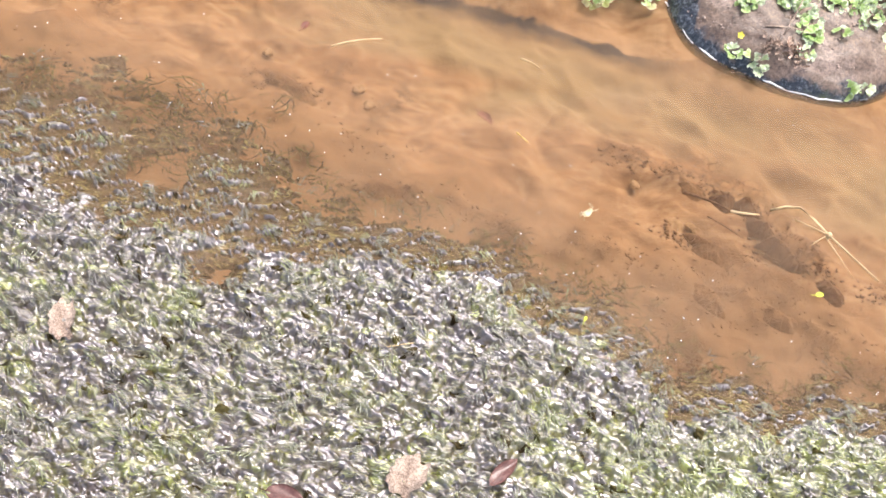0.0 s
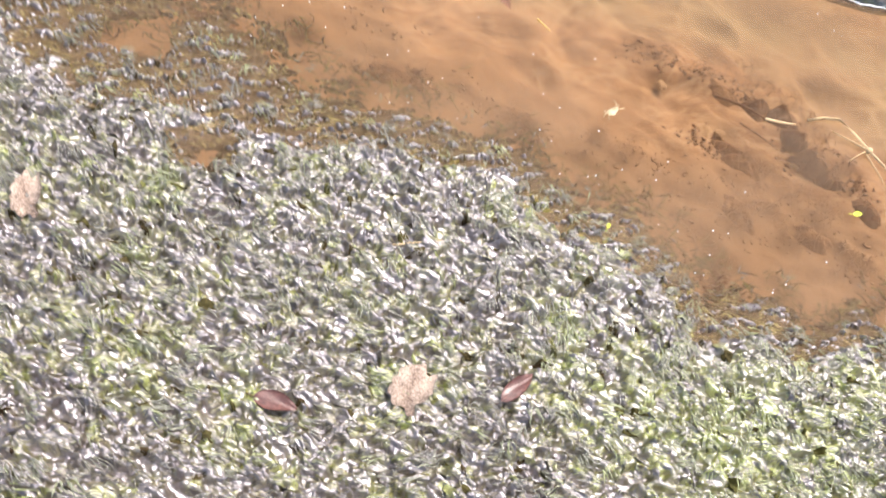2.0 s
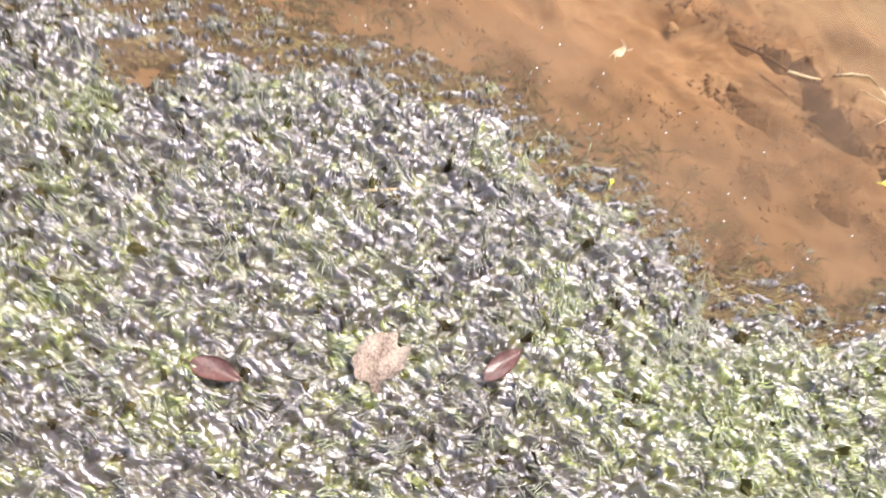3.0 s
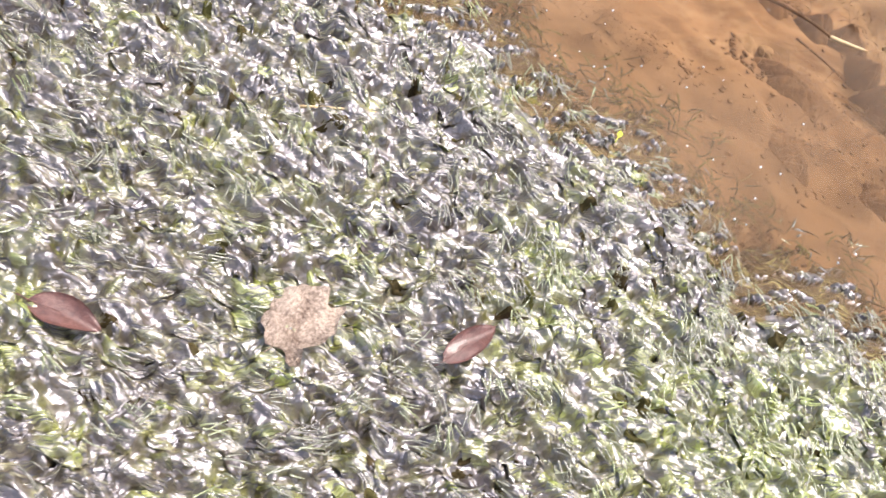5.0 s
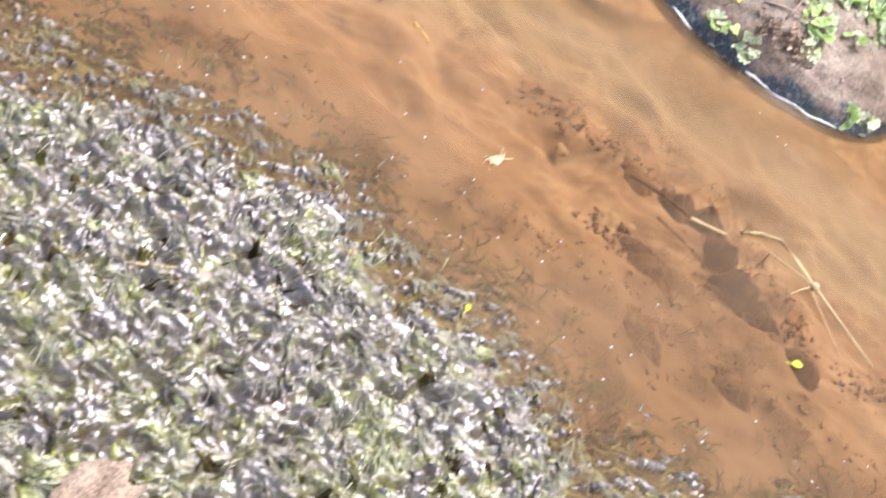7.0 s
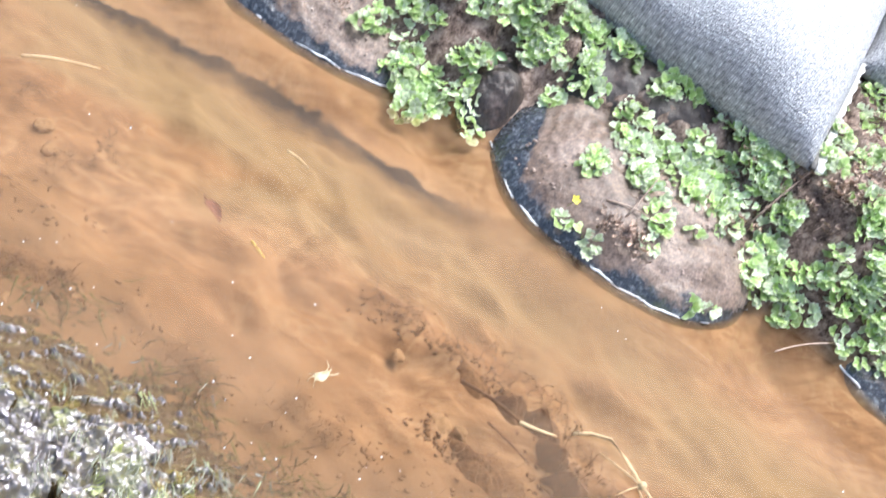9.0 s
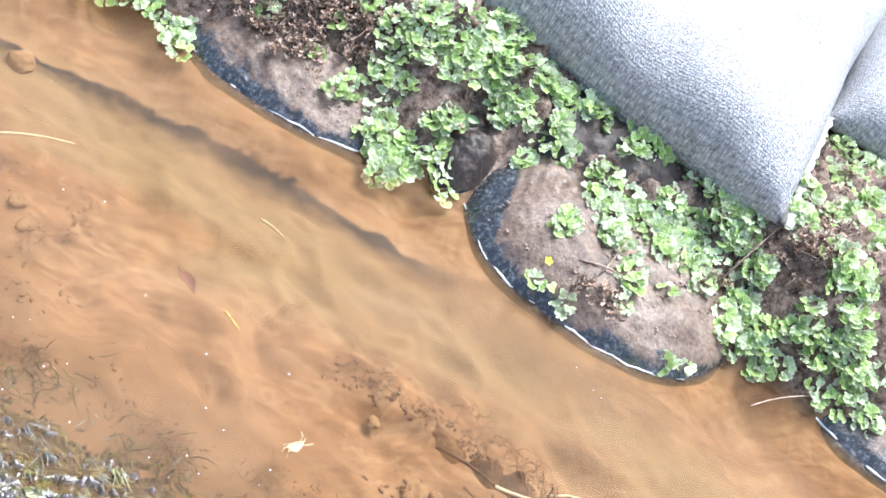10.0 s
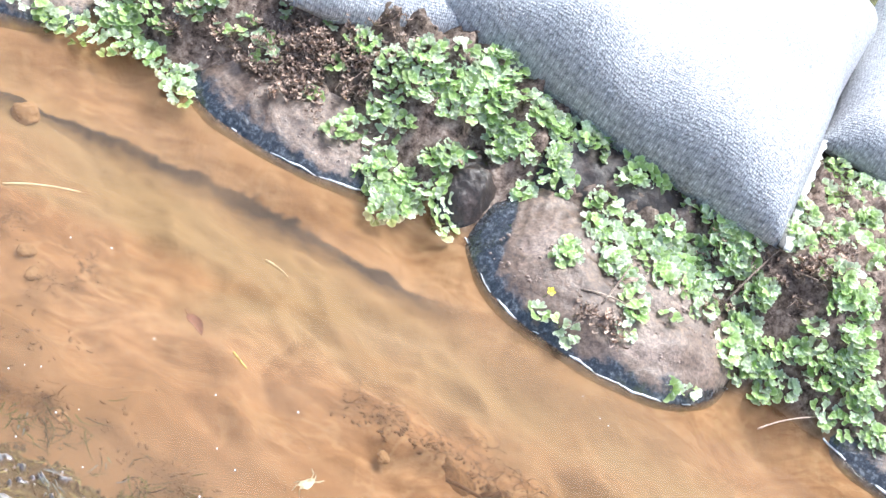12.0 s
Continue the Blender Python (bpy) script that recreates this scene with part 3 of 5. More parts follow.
def ribbons(name, made, mat, label, category="water weed"):
    """Joins many fine strands, each (x, y, z, turn, length, width, bend, arch, tint), into one mesh."""
    co, faces, tint = [], [], []
    for x, y, z0, turn, length, width, bend, arch, tone in made:
        first = len(co)
        for k in range(5):
            u = k / 4
            l = length * u
            ang = turn + bend * l
            px, py, w = x + l * math.cos(ang), y + l * math.sin(ang), width * (1 - 0.75 * u * u)
            z = z0 + arch * math.sin(u * 2.6) - 0.12 * l
            co += [(px - w * math.sin(ang), py + w * math.cos(ang), z), (px, py, z + 0.7 * w), (px + w * math.sin(ang), py - w * math.cos(ang), z)]
            tint += [tone, tone, tone]
            if k < 4:
                q = first + 3 * k
                faces += [(q, q + 1, q + 4, q + 3), (q + 1, q + 2, q + 5, q + 4)]
    me = bpy.data.meshes.new(name)
    me.from_pydata(co, [], faces)
    me.materials.append(mat)
    me.shade_smooth()
    me.attributes.new("tint", "FLOAT", "POINT").data.foreach_set("value", np.asarray(tint, np.float32))
    return tagged(new(name, me), label, category, kind="stuff")


def weed_strands(tufts):
    """Fine combed strands in tufts over the mat, and thin drowned ones along its edge."""
    r = np.random.RandomState(8)
    over, under = [], []
    for x, y in zip(r.uniform(-0.62, 1.1, tufts), r.uniform(0.3, 1.2, tufts)):
        d = float(weed_depth(np.array(x), np.array(y)))
        lush = float(lushness(np.array(x), np.array(y)))
        turn = float(weed_turn(np.array(x), np.array(y))) + r.normal(0, 0.4)
        if -0.04 < d < 0.012 and r.rand() < 0.14:
            for _ in range(r.randint(2, 6)):
                over.append((x + r.normal(0, 0.01), y + r.normal(0, 0.01), r.uniform(-0.002, 0.002), turn + r.normal(0, 0.8), r.uniform(0.006, 0.018), r.uniform(0.0006, 0.0013), r.normal(0, 20), r.uniform(0, 0.003), float(np.clip(r.normal(0.2, 0.2), 0, 1))))
        if -0.06 < d < 0.03 and r.rand() < 0.35:
            for _ in range(r.randint(7, 15)):
                under.append((x + r.normal(0, 0.012), y + r.normal(0, 0.012), -0.012 + r.uniform(-0.004, 0.009), turn + r.normal(0, 0.7), r.uniform(0.012, 0.04), r.uniform(0.0005, 0.0013), r.normal(0, 25), r.uniform(0, 0.006), r.rand()))
        if d < 0.008 or r.rand() > 0.62 + 0.8 * lush or any(math.hypot(x - lx, y - ly) < size + 0.012 for lx, ly, size in LEAF_SPOTS):
            continue
        tone = 0.3 + 0.5 * lush + r.normal(0, 0.17)
        z = float(mat_z(np.array(x), np.array(y))) + 0.004 + 0.005 * min(d / 0.08, 1)
        length, fan, count, sway = r.uniform(0.012, 0.026), r.uniform(0.1, 0.42), r.randint(3, 8), r.normal(0, 7)
        for k in range(count):
            v = 2 * k / (count - 1) - 1
            over.append((x + 0.0055 * v * math.sin(turn) + r.normal(0, 0.0022), y - 0.0055 * v * math.cos(turn) + r.normal(0, 0.0022), z + 0.005 * (1 - v * v) + r.uniform(0, 0.0015), turn - fan * v + r.normal(0, 0.26), length * (1 - 0.3 * v * v) * r.uniform(0.6, 1.15), r.uniform(0.0005, 0.0009), sway + 8 * v * fan + r.normal(0, 6), r.uniform(-0.0005, 0.002), float(np.clip(tone + r.normal(0, 0.08), 0, 1))))
    ribbons("weed_strands", over, STRAND, "fine yellow-green weed strands combed by the water")
    ribbons("drowned_weed_strands", under, DROWNED, "thin brown weed strands lying under the water's edge")


def outer_mat():
    """The same weed going on along the bank and behind the camera, coarser."""
    os_, on_ = np.meshgrid(np.arange(-5.2, 5.6, 0.016), np.arange(-1.9, -0.2, 0.016))
    x, y = to_xy(os_, on_)
    d = edge(os_) - on_ + 0.03 * waves(x, y, 16, 62, 3)
    z = ground_z(x, y) - 0.014 + 0.026 * smooth(0.0, 0.09, d) + 0.006 * waves(x, y, 14, 21) + 0.005 * waves(x, y, 55, 24, 2)
    clear = np.minimum(np.minimum(x + 0.60, 1.08 - x), y - 0.32)
    z = z - 0.05 * smooth(-0.01, 0.03, clear)
    fade = np.minimum(1.4 - d, 5.0 - np.abs(os_ - 0.2)) + 0.2 * waves(x, y, 4, 63, 4)
    tone = np.clip(0.4 + 0.35 * waves(x, y, 9, 41, 3) + 0.3 * waves(x, y, 80, 44, 2), 0, 1)
    return tagged(sheet("water_weed_mat", x, y, z, WEED_BANK, (d > -0.02) & (fade > 0.1), tone), "wet dark green water weed along the near bank", "water weed", kind="stuff")


weed_mat()
outer_mat()
tongues("drowned_weed_tongues", 2600, 9, DROWNED, "dark olive weed tongues just under the water's edge", (0.010, 0.022), (0.25, 0.5), 0.0006, (0.5, 0.4), 0.003, (0.075, 0.04))
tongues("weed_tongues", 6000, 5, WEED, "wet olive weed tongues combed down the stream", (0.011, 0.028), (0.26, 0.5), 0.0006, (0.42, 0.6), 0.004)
weed_strands(3500)

# ---- sandbags ----


def pillow(width, length, height, seed, sag=0.0, pinch=0.55, nu=64, nv=80, wrinkle=0.006):
    """A filled bag: two skins that meet in a seam round the rim, plump in the middle, with pinched corners."""
    bm = bmesh.new()
    r = np.random.RandomState(seed)
    uv = bm.loops.layers.uv.new("UVMap")
    u, v = np.meshgrid(np.linspace(-1, 1, nu), np.linspace(-1, 1, nv))
    fat = (np.clip(1 - np.abs(u) ** 6, 0, 1) ** 0.6) * (np.clip(1 - np.abs(v) ** 5, 0, 1) ** 0.5)
    x = u * width / 2 * (1 - 0.05 * (1 - v * v)) 
    y = v * length / 2 * (1 - 0.05 * (1 - u * u))
    fold = wrinkle * (2.6 * waves(x, y, 13, seed, 2) + 0.5 * waves(x + 3, y, 45, seed + 1, 2)) * np.clip(fat * 2, 0, 1)
    for side in (1, -1):
        z = side * height / 2 * fat * (1.0 if side > 0 else pinch) + fold - sag * (u * u)
        vs = [[bm.verts.new((x[i, j], y[i, j], z[i, j])) for j in range(nu)] for i in range(nv)]
        for i in range(nv - 1):
            for j in range(nu - 1):
                ring = [(i, j), (i, j + 1), (i + 1, j + 1), (i + 1, j)]
                f = bm.faces.new([vs[a][b] for a, b in (ring if side > 0 else ring[::-1])])
                for loop, (a, b) in zip(f.loops, ring if side > 0 else ring[::-1]):
                    loop[uv].uv = (x[a, b] , y[a, b])
    bmesh.ops.remove_doubles(bm, verts=bm.verts, dist=0.0004)
    return bm


def place(ob, s, n, z, turn=0.0, tip=0.0, lean=0.0):
    """Puts a thing on the plan; its y points across the stream when turn is 0."""
    x, y = to_xy(s, n)
    ob.matrix_world = pose(x, y, z, tip, lean, turn - 18.4)
    return ob


def sandbag(label, width, length, height, seed, mat, where, sag=0.0):
    bag = new("sandbag")
    part("body", pillow(width, length, height, seed, sag), mat, bag)
    for side in (-1, 1):
        pts = [Vector((side * width / 2 * (1.0 - 0.05 * (1 - v * v)), v * length / 2, -sag + 0.003 * math.sin(v * 21 + seed) + 0.002 * math.sin(v * 57))) for v in np.linspace(-0.99, 0.99, 60)]
        for name, rim, mat_, label_ in (("seam", ((-0.004, 0.003), (0.005, 0.003), (0.005, -0.0015), (-0.004, -0.003)), SEAM, "folded and stitched end seam"),
                                        ("hem", ((0.005, 0.0015), (0.016, 0.004), (0.016, 0.0025), (0.005, -0.001)), HEM, "pale frayed hem outside the seam")):
            bm = bmesh.new()
            rows = [[bm.verts.new(p + Vector((side * (o + (0.003 * math.sin(19 * p.y * 9 + seed) if o > 0.01 else 0)), 0, h))) for o, h in rim] for p in pts]
            for one, two in zip(rows, rows[1:]):
                for k in range(4):
                    bm.faces.new((one[k], one[(k + 1) % 4], two[(k + 1) % 4], two[k]))
            bm.faces.new(rows[0][::-1])
            bm.faces.new(rows[-1])
            part(name, bm, mat_, bag, label_)
    place(bag, *where)
    return tagged(bag, label, "sandbag", "sandbags of the bank")


sandbag("grey woven sandbag lying on top of the bank", 0.66, 0.85, 0.29, 3, CLOTH, (0.262, 0.985, 0.23, -8, 6, 0))
sandbag("grey woven sandbag half under its neighbour", 0.62, 0.85, 0.20, 4, CLOTH, (-0.19, 0.985, 0.195, 27, 5, 0))
sandbag("grey woven sandbag further along the bank", 0.56, 0.85, 0.22, 6, CLOTH, (0.87, 1.28, 0.27, -4, 6, -2))



def lump_z(s, n):
    z = -1.0
    for cs, cn, a, b, h in (*LUMPS, ROLL, STUB):
        q = abs((s - cs) / a) ** 2.4 + abs((n - cn) / b) ** 2.4
        if q < 1:
            z = max(z, (h + 0.05) * (1 - q) ** 0.34 - 0.05 + 0.12 * (n - cn))
    return z


def surface(s, n):
    """The top of the bank: soil or old bag, whichever is higher."""
    x, y = to_xy(s, n)
    return max(float(ground_z(np.array(x), np.array(y))), lump_z(s, n))


def old_bag(cs, cn, a, b, h, seed, mat, label):
    """A slumped bag, half drowned: its cloth shows at the foot, silt and soil lie on its top."""
    bm = bmesh.new()
    uv = bm.loops.layers.uv.new("UVMap")
    nu, nr = 170, 64
    q, t = np.meshgrid(np.linspace(0, 1, nr + 1) ** 0.7, np.linspace(0, 2 * math.pi, nu, endpoint=False), indexing="ij")
    c, d = np.cos(t), np.sin(t)
    k = q / (np.abs(c) ** 2.4 + np.abs(d) ** 2.4) ** (1 / 2.4) * (1 + 0.02 * waves(c, d, 3.0, seed + 21, 3))
    ds, dn = a * k * c, b * k * d
    dz = (h + 0.05) * (1 - q ** 2.4) ** 0.34 - 0.05 + 0.12 * dn
    dz = dz + 0.006 * waves(ds, dn, 22, seed, 3) * (1 - q ** 6) + 0.0045 * waves(ds, dn, 100, seed + 3, 4) * (1 - q ** 8)
    rings = [[bm.verts.new((ds[i, j], dn[i, j], dz[i, j])) for j in range(nu)] for i in range(nr + 1)]
    for i in range(nr):
        for j in range(nu):
            f = bm.faces.new((rings[i][j], rings[i + 1][j], rings[i + 1][(j + 1) % nu], rings[i][(j + 1) % nu]))
            for loop in f.loops:
                loop[uv].uv = loop.vert.co.xy
    bmesh.ops.remove_doubles(bm, verts=bm.verts, dist=0.0005)
    bag = new("sandbag")
    body = part("body", bm, mat, bag)
    x, y = to_xy(cs, cn)
    bag.matrix_world = pose(x, y, 0, 0, 0, -18.4)
    if mat is DARK_BAG:
        return tagged(bag, label, "sandbag", "sandbags of the bank")
    # a pale broken line modelled for the water's glint where it wets the cloth
    bm = bmesh.new()
    r = np.random.RandomState(seed)
    run = []
    for j in range(150):
        t = math.pi * (1.03 + 0.94 * j / 149)
        c, d = math.cos(t), math.sin(t)
        k = 1 / (abs(c) ** 2.4 + abs(d) ** 2.4) ** (1 / 2.4) * (1 + 0.02 * float(waves(np.array(c), np.array(d), 3.0, seed + 21, 3)))
        k *= (1.004 + 0.009 * float(waves(np.array(t), np.array(2.0), 40, seed + 13, 3))) * (1 - min((0.05 - 0.12 * 0.93 * b * k * d) / (h + 0.05), 1) ** (1 / 0.34)) ** (1 / 2.4)
        wide = 0.0007 + 0.0019 * float(waves(np.array(t), np.array(0.0), 14, seed + 7, 3))
        run.append((Vector((a * k * c, b * k * d, 0.002 + 0.002 * float(waves(np.array(t), np.array(1.0), 25, seed + 9, 2)))), Vector((c, d, 0)).normalized(), wide))
    for (p, o, w), (p2, o2, w2) in zip(run, run[1:]):
        if w < 0.0004 or w2 < 0.0004:
            continue
        ring = [[bm.verts.new(pp + oo * ww * e + Vector((0, 0, ww * g))) for e, g in ((-1, 0), (0, 1.2), (1, 0), (0, -1.2))] for pp, oo, ww in ((p, o, w), (p2, o2, w2))]
        for k in range(4):
            bm.faces.new((ring[0][k], ring[1][k], ring[1][(k + 1) % 4], ring[0][(k + 1) % 4]))
    bmesh.ops.remove_doubles(bm, verts=bm.verts, dist=0.0002)
    tagged(part("glint_line", bm, FOAM_GLINT, body, "thin pale broken line standing for the waterline glint"), kind="stuff")
    return tagged(bag, label, "sandbag", "sandbags of the bank")


for k, lump in enumerate(LUMPS):
    old_bag(*lump, 11 + k, OLD_CLOTH, "old black woven sandbag at the waterline, silted over")
old_bag(*ROLL, 17, DARK_BAG, "rotten dark brown sandbag squeezed under the new bags")
old_bag(*STUB, 18, DARK_BAG, "collapsed black sandbag end between two old bags")

# ---- liverwort and dead plants on the bank ----


def thallus_mesh(name, mat, seed, lobes, size=0.0098):
    """One lobed frond: a fan of rounded lobes with a raised, wavy, paler rim."""
    r = np.random.RandomState(seed)
    co, faces, rim = [(0, 0, 0.0)], [], [0.0]
    nt, rings = 26, (0.4, 0.75, 1.0)
    for k in rings:
        for j in range(nt):
            t = -1.95 + 3.9 * j / (nt - 1)
            lobe = abs(math.cos(lobes * (t + 1.95) / 3.9 * math.pi - math.pi / 2 * 1.0))
            d = size * k * (0.72 + (0.34 * lobe ** 0.6 if k > 0.5 else 0.18)) * (1.0 - 0.12 * abs(t) / 1.95) * (1 + 0.08 * math.sin(3 * t + seed))
            z = size * (0.14 * k * k + 0.09 * k * math.sin(5 * t + seed) + 0.05 * k * lobe)
            co.append((d * math.cos(t) + size * 0.15 * k, d * math.sin(t), z))
            rim.append(k)
    for j in range(nt - 1):
        faces.append((0, 1 + j, 2 + j))
        for k in range(2):
            a = 1 + k * nt + j
            faces.append((a, a + nt, a + nt + 1, a + 1))
    me = bpy.data.meshes.new(name)
    me.from_pydata(co, [], faces)
    me.materials.append(mat)
    me.shade_smooth()
    me.attributes.new("tint", "FLOAT", "POINT").data.foreach_set("value", np.asarray(rim, np.float32))
    return me


FRONDS = [thallus_mesh("frond", (FROND, FROND_PALE)[k % 2], 70 + k, (3, 4, 2, 4, 3, 5)[k]) for k in range(6)]


def stalk_bm(points, radius, sides=5):
    """A thin bent stalk through the points, tapering."""
    bm = bmesh.new()
    rows = []
    for k, p in enumerate(points):
        p = Vector(p)
        way = (Vector(points[min(k + 1, len(points) - 1)]) - Vector(points[max(k - 1, 0)])).normalized()
        a = way.orthogonal().normalized()
        b = way.cross(a)
        w = radius * (1 - 0.45 * k / (len(points) - 1))
        rows.append([bm.verts.new(p + w * (a * math.cos(6.283 * j / sides) + b * math.sin(6.283 * j / sides))) for j in range(sides)])
    for one, two in zip(rows, rows[1:]):
        for j in range(sides):
            bm.faces.new((one[j], one[(j + 1) % sides], two[(j + 1) % sides], two[j]))
    bm.faces.new(rows[0][::-1])
    bm.faces.new(rows[-1])
    return bm


def clear_of_bag(s, n):
    """Whether a place lies in front of the sandbag that is half under its neighbour."""
    return s > 0.03 or s < -0.36 or n < 0.53 + 0.52 * (s + 0.19)


def liverwort(s, n, r, fronds, spread):
    """A cushion of overlapping fronds, tipped a little towards the stream."""
    z = surface(s, n)
    x, y = to_xy(s, n)
    plant = new("liverwort")
    plant.matrix_world = pose(x, y, max(z, 0.004) - 0.002, r.normal(28, 10), r.normal(0, 10), -18.4 + r.normal(0, 25))
    part("root_stem", stalk_bm([(0, 0, -0.02), (0.002, 0.001, 0), (0.001, -0.003, 0.008)], 0.0016), STEM, plant)
    for k in range(fronds):
        one = new("frond", FRONDS[r.randint(6)])
        one.parent = plant
        u = (k + 0.5) / fronds
        a, d = 2.4 * k + r.normal(0, 0.3), spread * math.sqrt(u)
        grow = r.uniform(0.65, 1.25)
        one.matrix_local = pose(d * math.cos(a), d * math.sin(a), 0.010 * (1 - u) + r.uniform(0, 0.005), 0, 0, math.degrees(a) + r.normal(0, 35)) @ pose(0, 0, 0, r.normal(0, 14), -r.uniform(-12, 18), 0) @ Matrix.Scale(grow, 4)
    return tagged(plant, "pale green lobed liverwort cushion on wet soil", "plant", "liverworts of the bank")


LEFT_PLANTS = [(-0.570, 0.353, 2), (-0.535, 0.375, 2), (-0.504, 0.410, 3), (-0.451, 0.407, 2), (-0.400, 0.401, 2), (-0.366, 0.367, 2), (-0.485, 0.426, 3), (-0.381, 0.449, 2), (-0.326, 0.465, 1), (-0.151, 0.525, 1), (-0.106, 0.508, 2), (-0.068, 0.502, 2)]
CREST_PLANTS = [(-0.057, 0.527, 3), (-0.014, 0.534, 4), (0.022, 0.557, 4), (0.058, 0.597, 4), (0.066, 0.563, 4), (0.055, 0.544, 4), (0.103, 0.544, 3), (0.107, 0.521, 3), (0.027, 0.529, 2), (-0.017, 0.523, 2)]
HANGING_PLANTS = [(-0.071, 0.462, 2), (-0.062, 0.485, 2), (-0.093, 0.422, 1), (-0.058, 0.416, 2), (-0.024, 0.412, 3), (0.018, 0.425, 3), (-0.023, 0.382, 3), (0.039, 0.448, 2), (0.050, 0.417, 2), (0.014, 0.395, 3)]
EAVES_PLANTS = [(0.118, 0.573, 2), (0.159, 0.583, 2), (0.203, 0.582, 2), (0.237, 0.601, 2), (0.293, 0.580, 2), (0.326, 0.574, 2), (0.363, 0.587, 2), (0.410, 0.583, 2), (0.453, 0.561, 2), (0.489, 0.556, 2), (0.172, 0.527, 3), (0.154, 0.504, 1)]
MOUND_PLANTS = [(0.277, 0.510, 1), (0.274, 0.403, 2), (0.300, 0.463, 2), (0.333, 0.418, 2), (0.361, 0.485, 3), (0.401, 0.503, 3), (0.440, 0.535, 3), (0.466, 0.539, 3), (0.440, 0.493, 3), (0.402, 0.460, 3), (0.469, 0.510, 3), (0.493, 0.527, 2), (0.369, 0.398, 1), (0.460, 0.460, 2), (0.524, 0.481, 2), (0.533, 0.430, 2), (0.547, 0.489, 3), (0.567, 0.436, 2), (0.580, 0.480, 2)]
RIGHT_PLANTS = [(0.562, 0.650, 1), (0.591, 0.772, 1), (0.615, 0.858, 1), (0.551, 0.600, 1), (0.590, 0.639, 1), (-0.334, 0.476, 1), (-0.292, 0.503, 1), (-0.245, 0.516, 0), (-0.204, 0.520, 0), (-0.291, 0.463, 0), (-0.134, 0.539, 0), (0.619, 0.436, 2), (0.643, 0.442, 1), (0.636, 0.492, 1), (0.567, 0.591, 2), (0.547, 0.570, 2), (0.636, 0.658, 3), (0.690, 0.780, 4), (0.631, 0.543, 3), (0.677, 0.537, 3), (0.702, 0.663, 4), (0.695, 0.508, 3), (0.685, 0.480, 3), (0.732, 0.494, 4), (0.704, 0.459, 2), (0.747, 0.452, 2), (0.758, 0.477, 3), (0.795, 0.436, 2), (0.654, 0.464, 2), (0.638, 0.810, 2), (0.700, 0.865, 3)]
rp = np.random.RandomState(12)
for s0, n0, many in LEFT_PLANTS + CREST_PLANTS + HANGING_PLANTS + EAVES_PLANTS + MOUND_PLANTS + RIGHT_PLANTS:
    for _ in range(many + 1):
        at_s, at_n = s0 + rp.normal(0, 0.014), n0 + rp.normal(0, 0.013)
        if clear_of_bag(at_s, at_n):
            liverwort(at_s, at_n, rp, rp.randint(9, 17), rp.uniform(0.013, 0.026))

SPROUTS = [(-0.327, 0.451), (-0.299, 0.472), (-0.275, 0.506), (-0.224, 0.520), (-0.159, 0.520), (-0.166, 0.481), (-0.178, 0.440), (-0.116, 0.486), (-0.348, 0.448), (-0.260, 0.463), (0.301, 0.304), (0.326, 0.294), (0.312, 0.295), (0.389, 0.322), (0.375, 0.323), (0.478, 0.332), (0.503, 0.331), (0.435, 0.388), (0.393, 0.360), (0.269, 0.300)]
for s0, n0 in SPROUTS:
    liverwort(s0 + rp.normal(0, 0.006), n0 + rp.normal(0, 0.006), rp, rp.randint(3, 7), rp.uniform(0.008, 0.014))


def dead_plant(s, n, r, stalks, reach):
    """Withered growth: thin bent stalks with curled leaf scraps on them."""
    x, y = to_xy(s, n)
    plant = new("dead_plant")
    plant.matrix_world = pose(x, y, surface(s, n), 0, 0, r.uniform(0, 360))
    for k in range(stalks):
        a, l = r.uniform(0, 6.283), reach * r.uniform(0.5, 1.2)
        pts = [(l * u * math.cos(a + 1.3 * u * r.uniform(-1, 1)), l * u * math.sin(a + 0.9 * u), 0.012 * math.sin(3.0 * u) * r.uniform(0.4, 1.5) - 0.001) for u in np.linspace(0, 1, 6)]
        stalk = part("stalk", stalk_bm(pts, r.uniform(0.0005, 0.0009), 4), LITTER, plant)
        bm = bmesh.new()
        for _ in range(r.randint(3, 7)):
            c = Vector(pts[r.randint(2, 6)]) + Vector((r.normal(0, 0.004), r.normal(0, 0.004), 0.002))
            size, turn, curl = r.uniform(0.0022, 0.0058), r.uniform(0, 6.283), r.uniform(0.5, 1.4)
            grid = [[bm.verts.new(c + Vector((size * (u * math.cos(turn) - 0.4 * v * math.sin(turn)), size * (u * math.sin(turn) + 0.4 * v * math.cos(turn)), size * (curl * v * v + 0.5 * u * u - 0.4 * u * v)))) for u in (-1, -0.4, 0.3, 1)] for v in (-0.8, 0, 0.7)]
            for i in range(2):
                for j in range(3):
                    bm.faces.new((grid[i][j], grid[i][j + 1], grid[i + 1][j + 1], grid[i + 1][j]))
        tagged(part("dead_leaf", bm, LITTER, stalk, "curled dry leaf scraps"), kind="stuff")
    return tagged(plant, "withered pinkish-brown plant on dark soil", "dead plant", "dead plants of the bank")


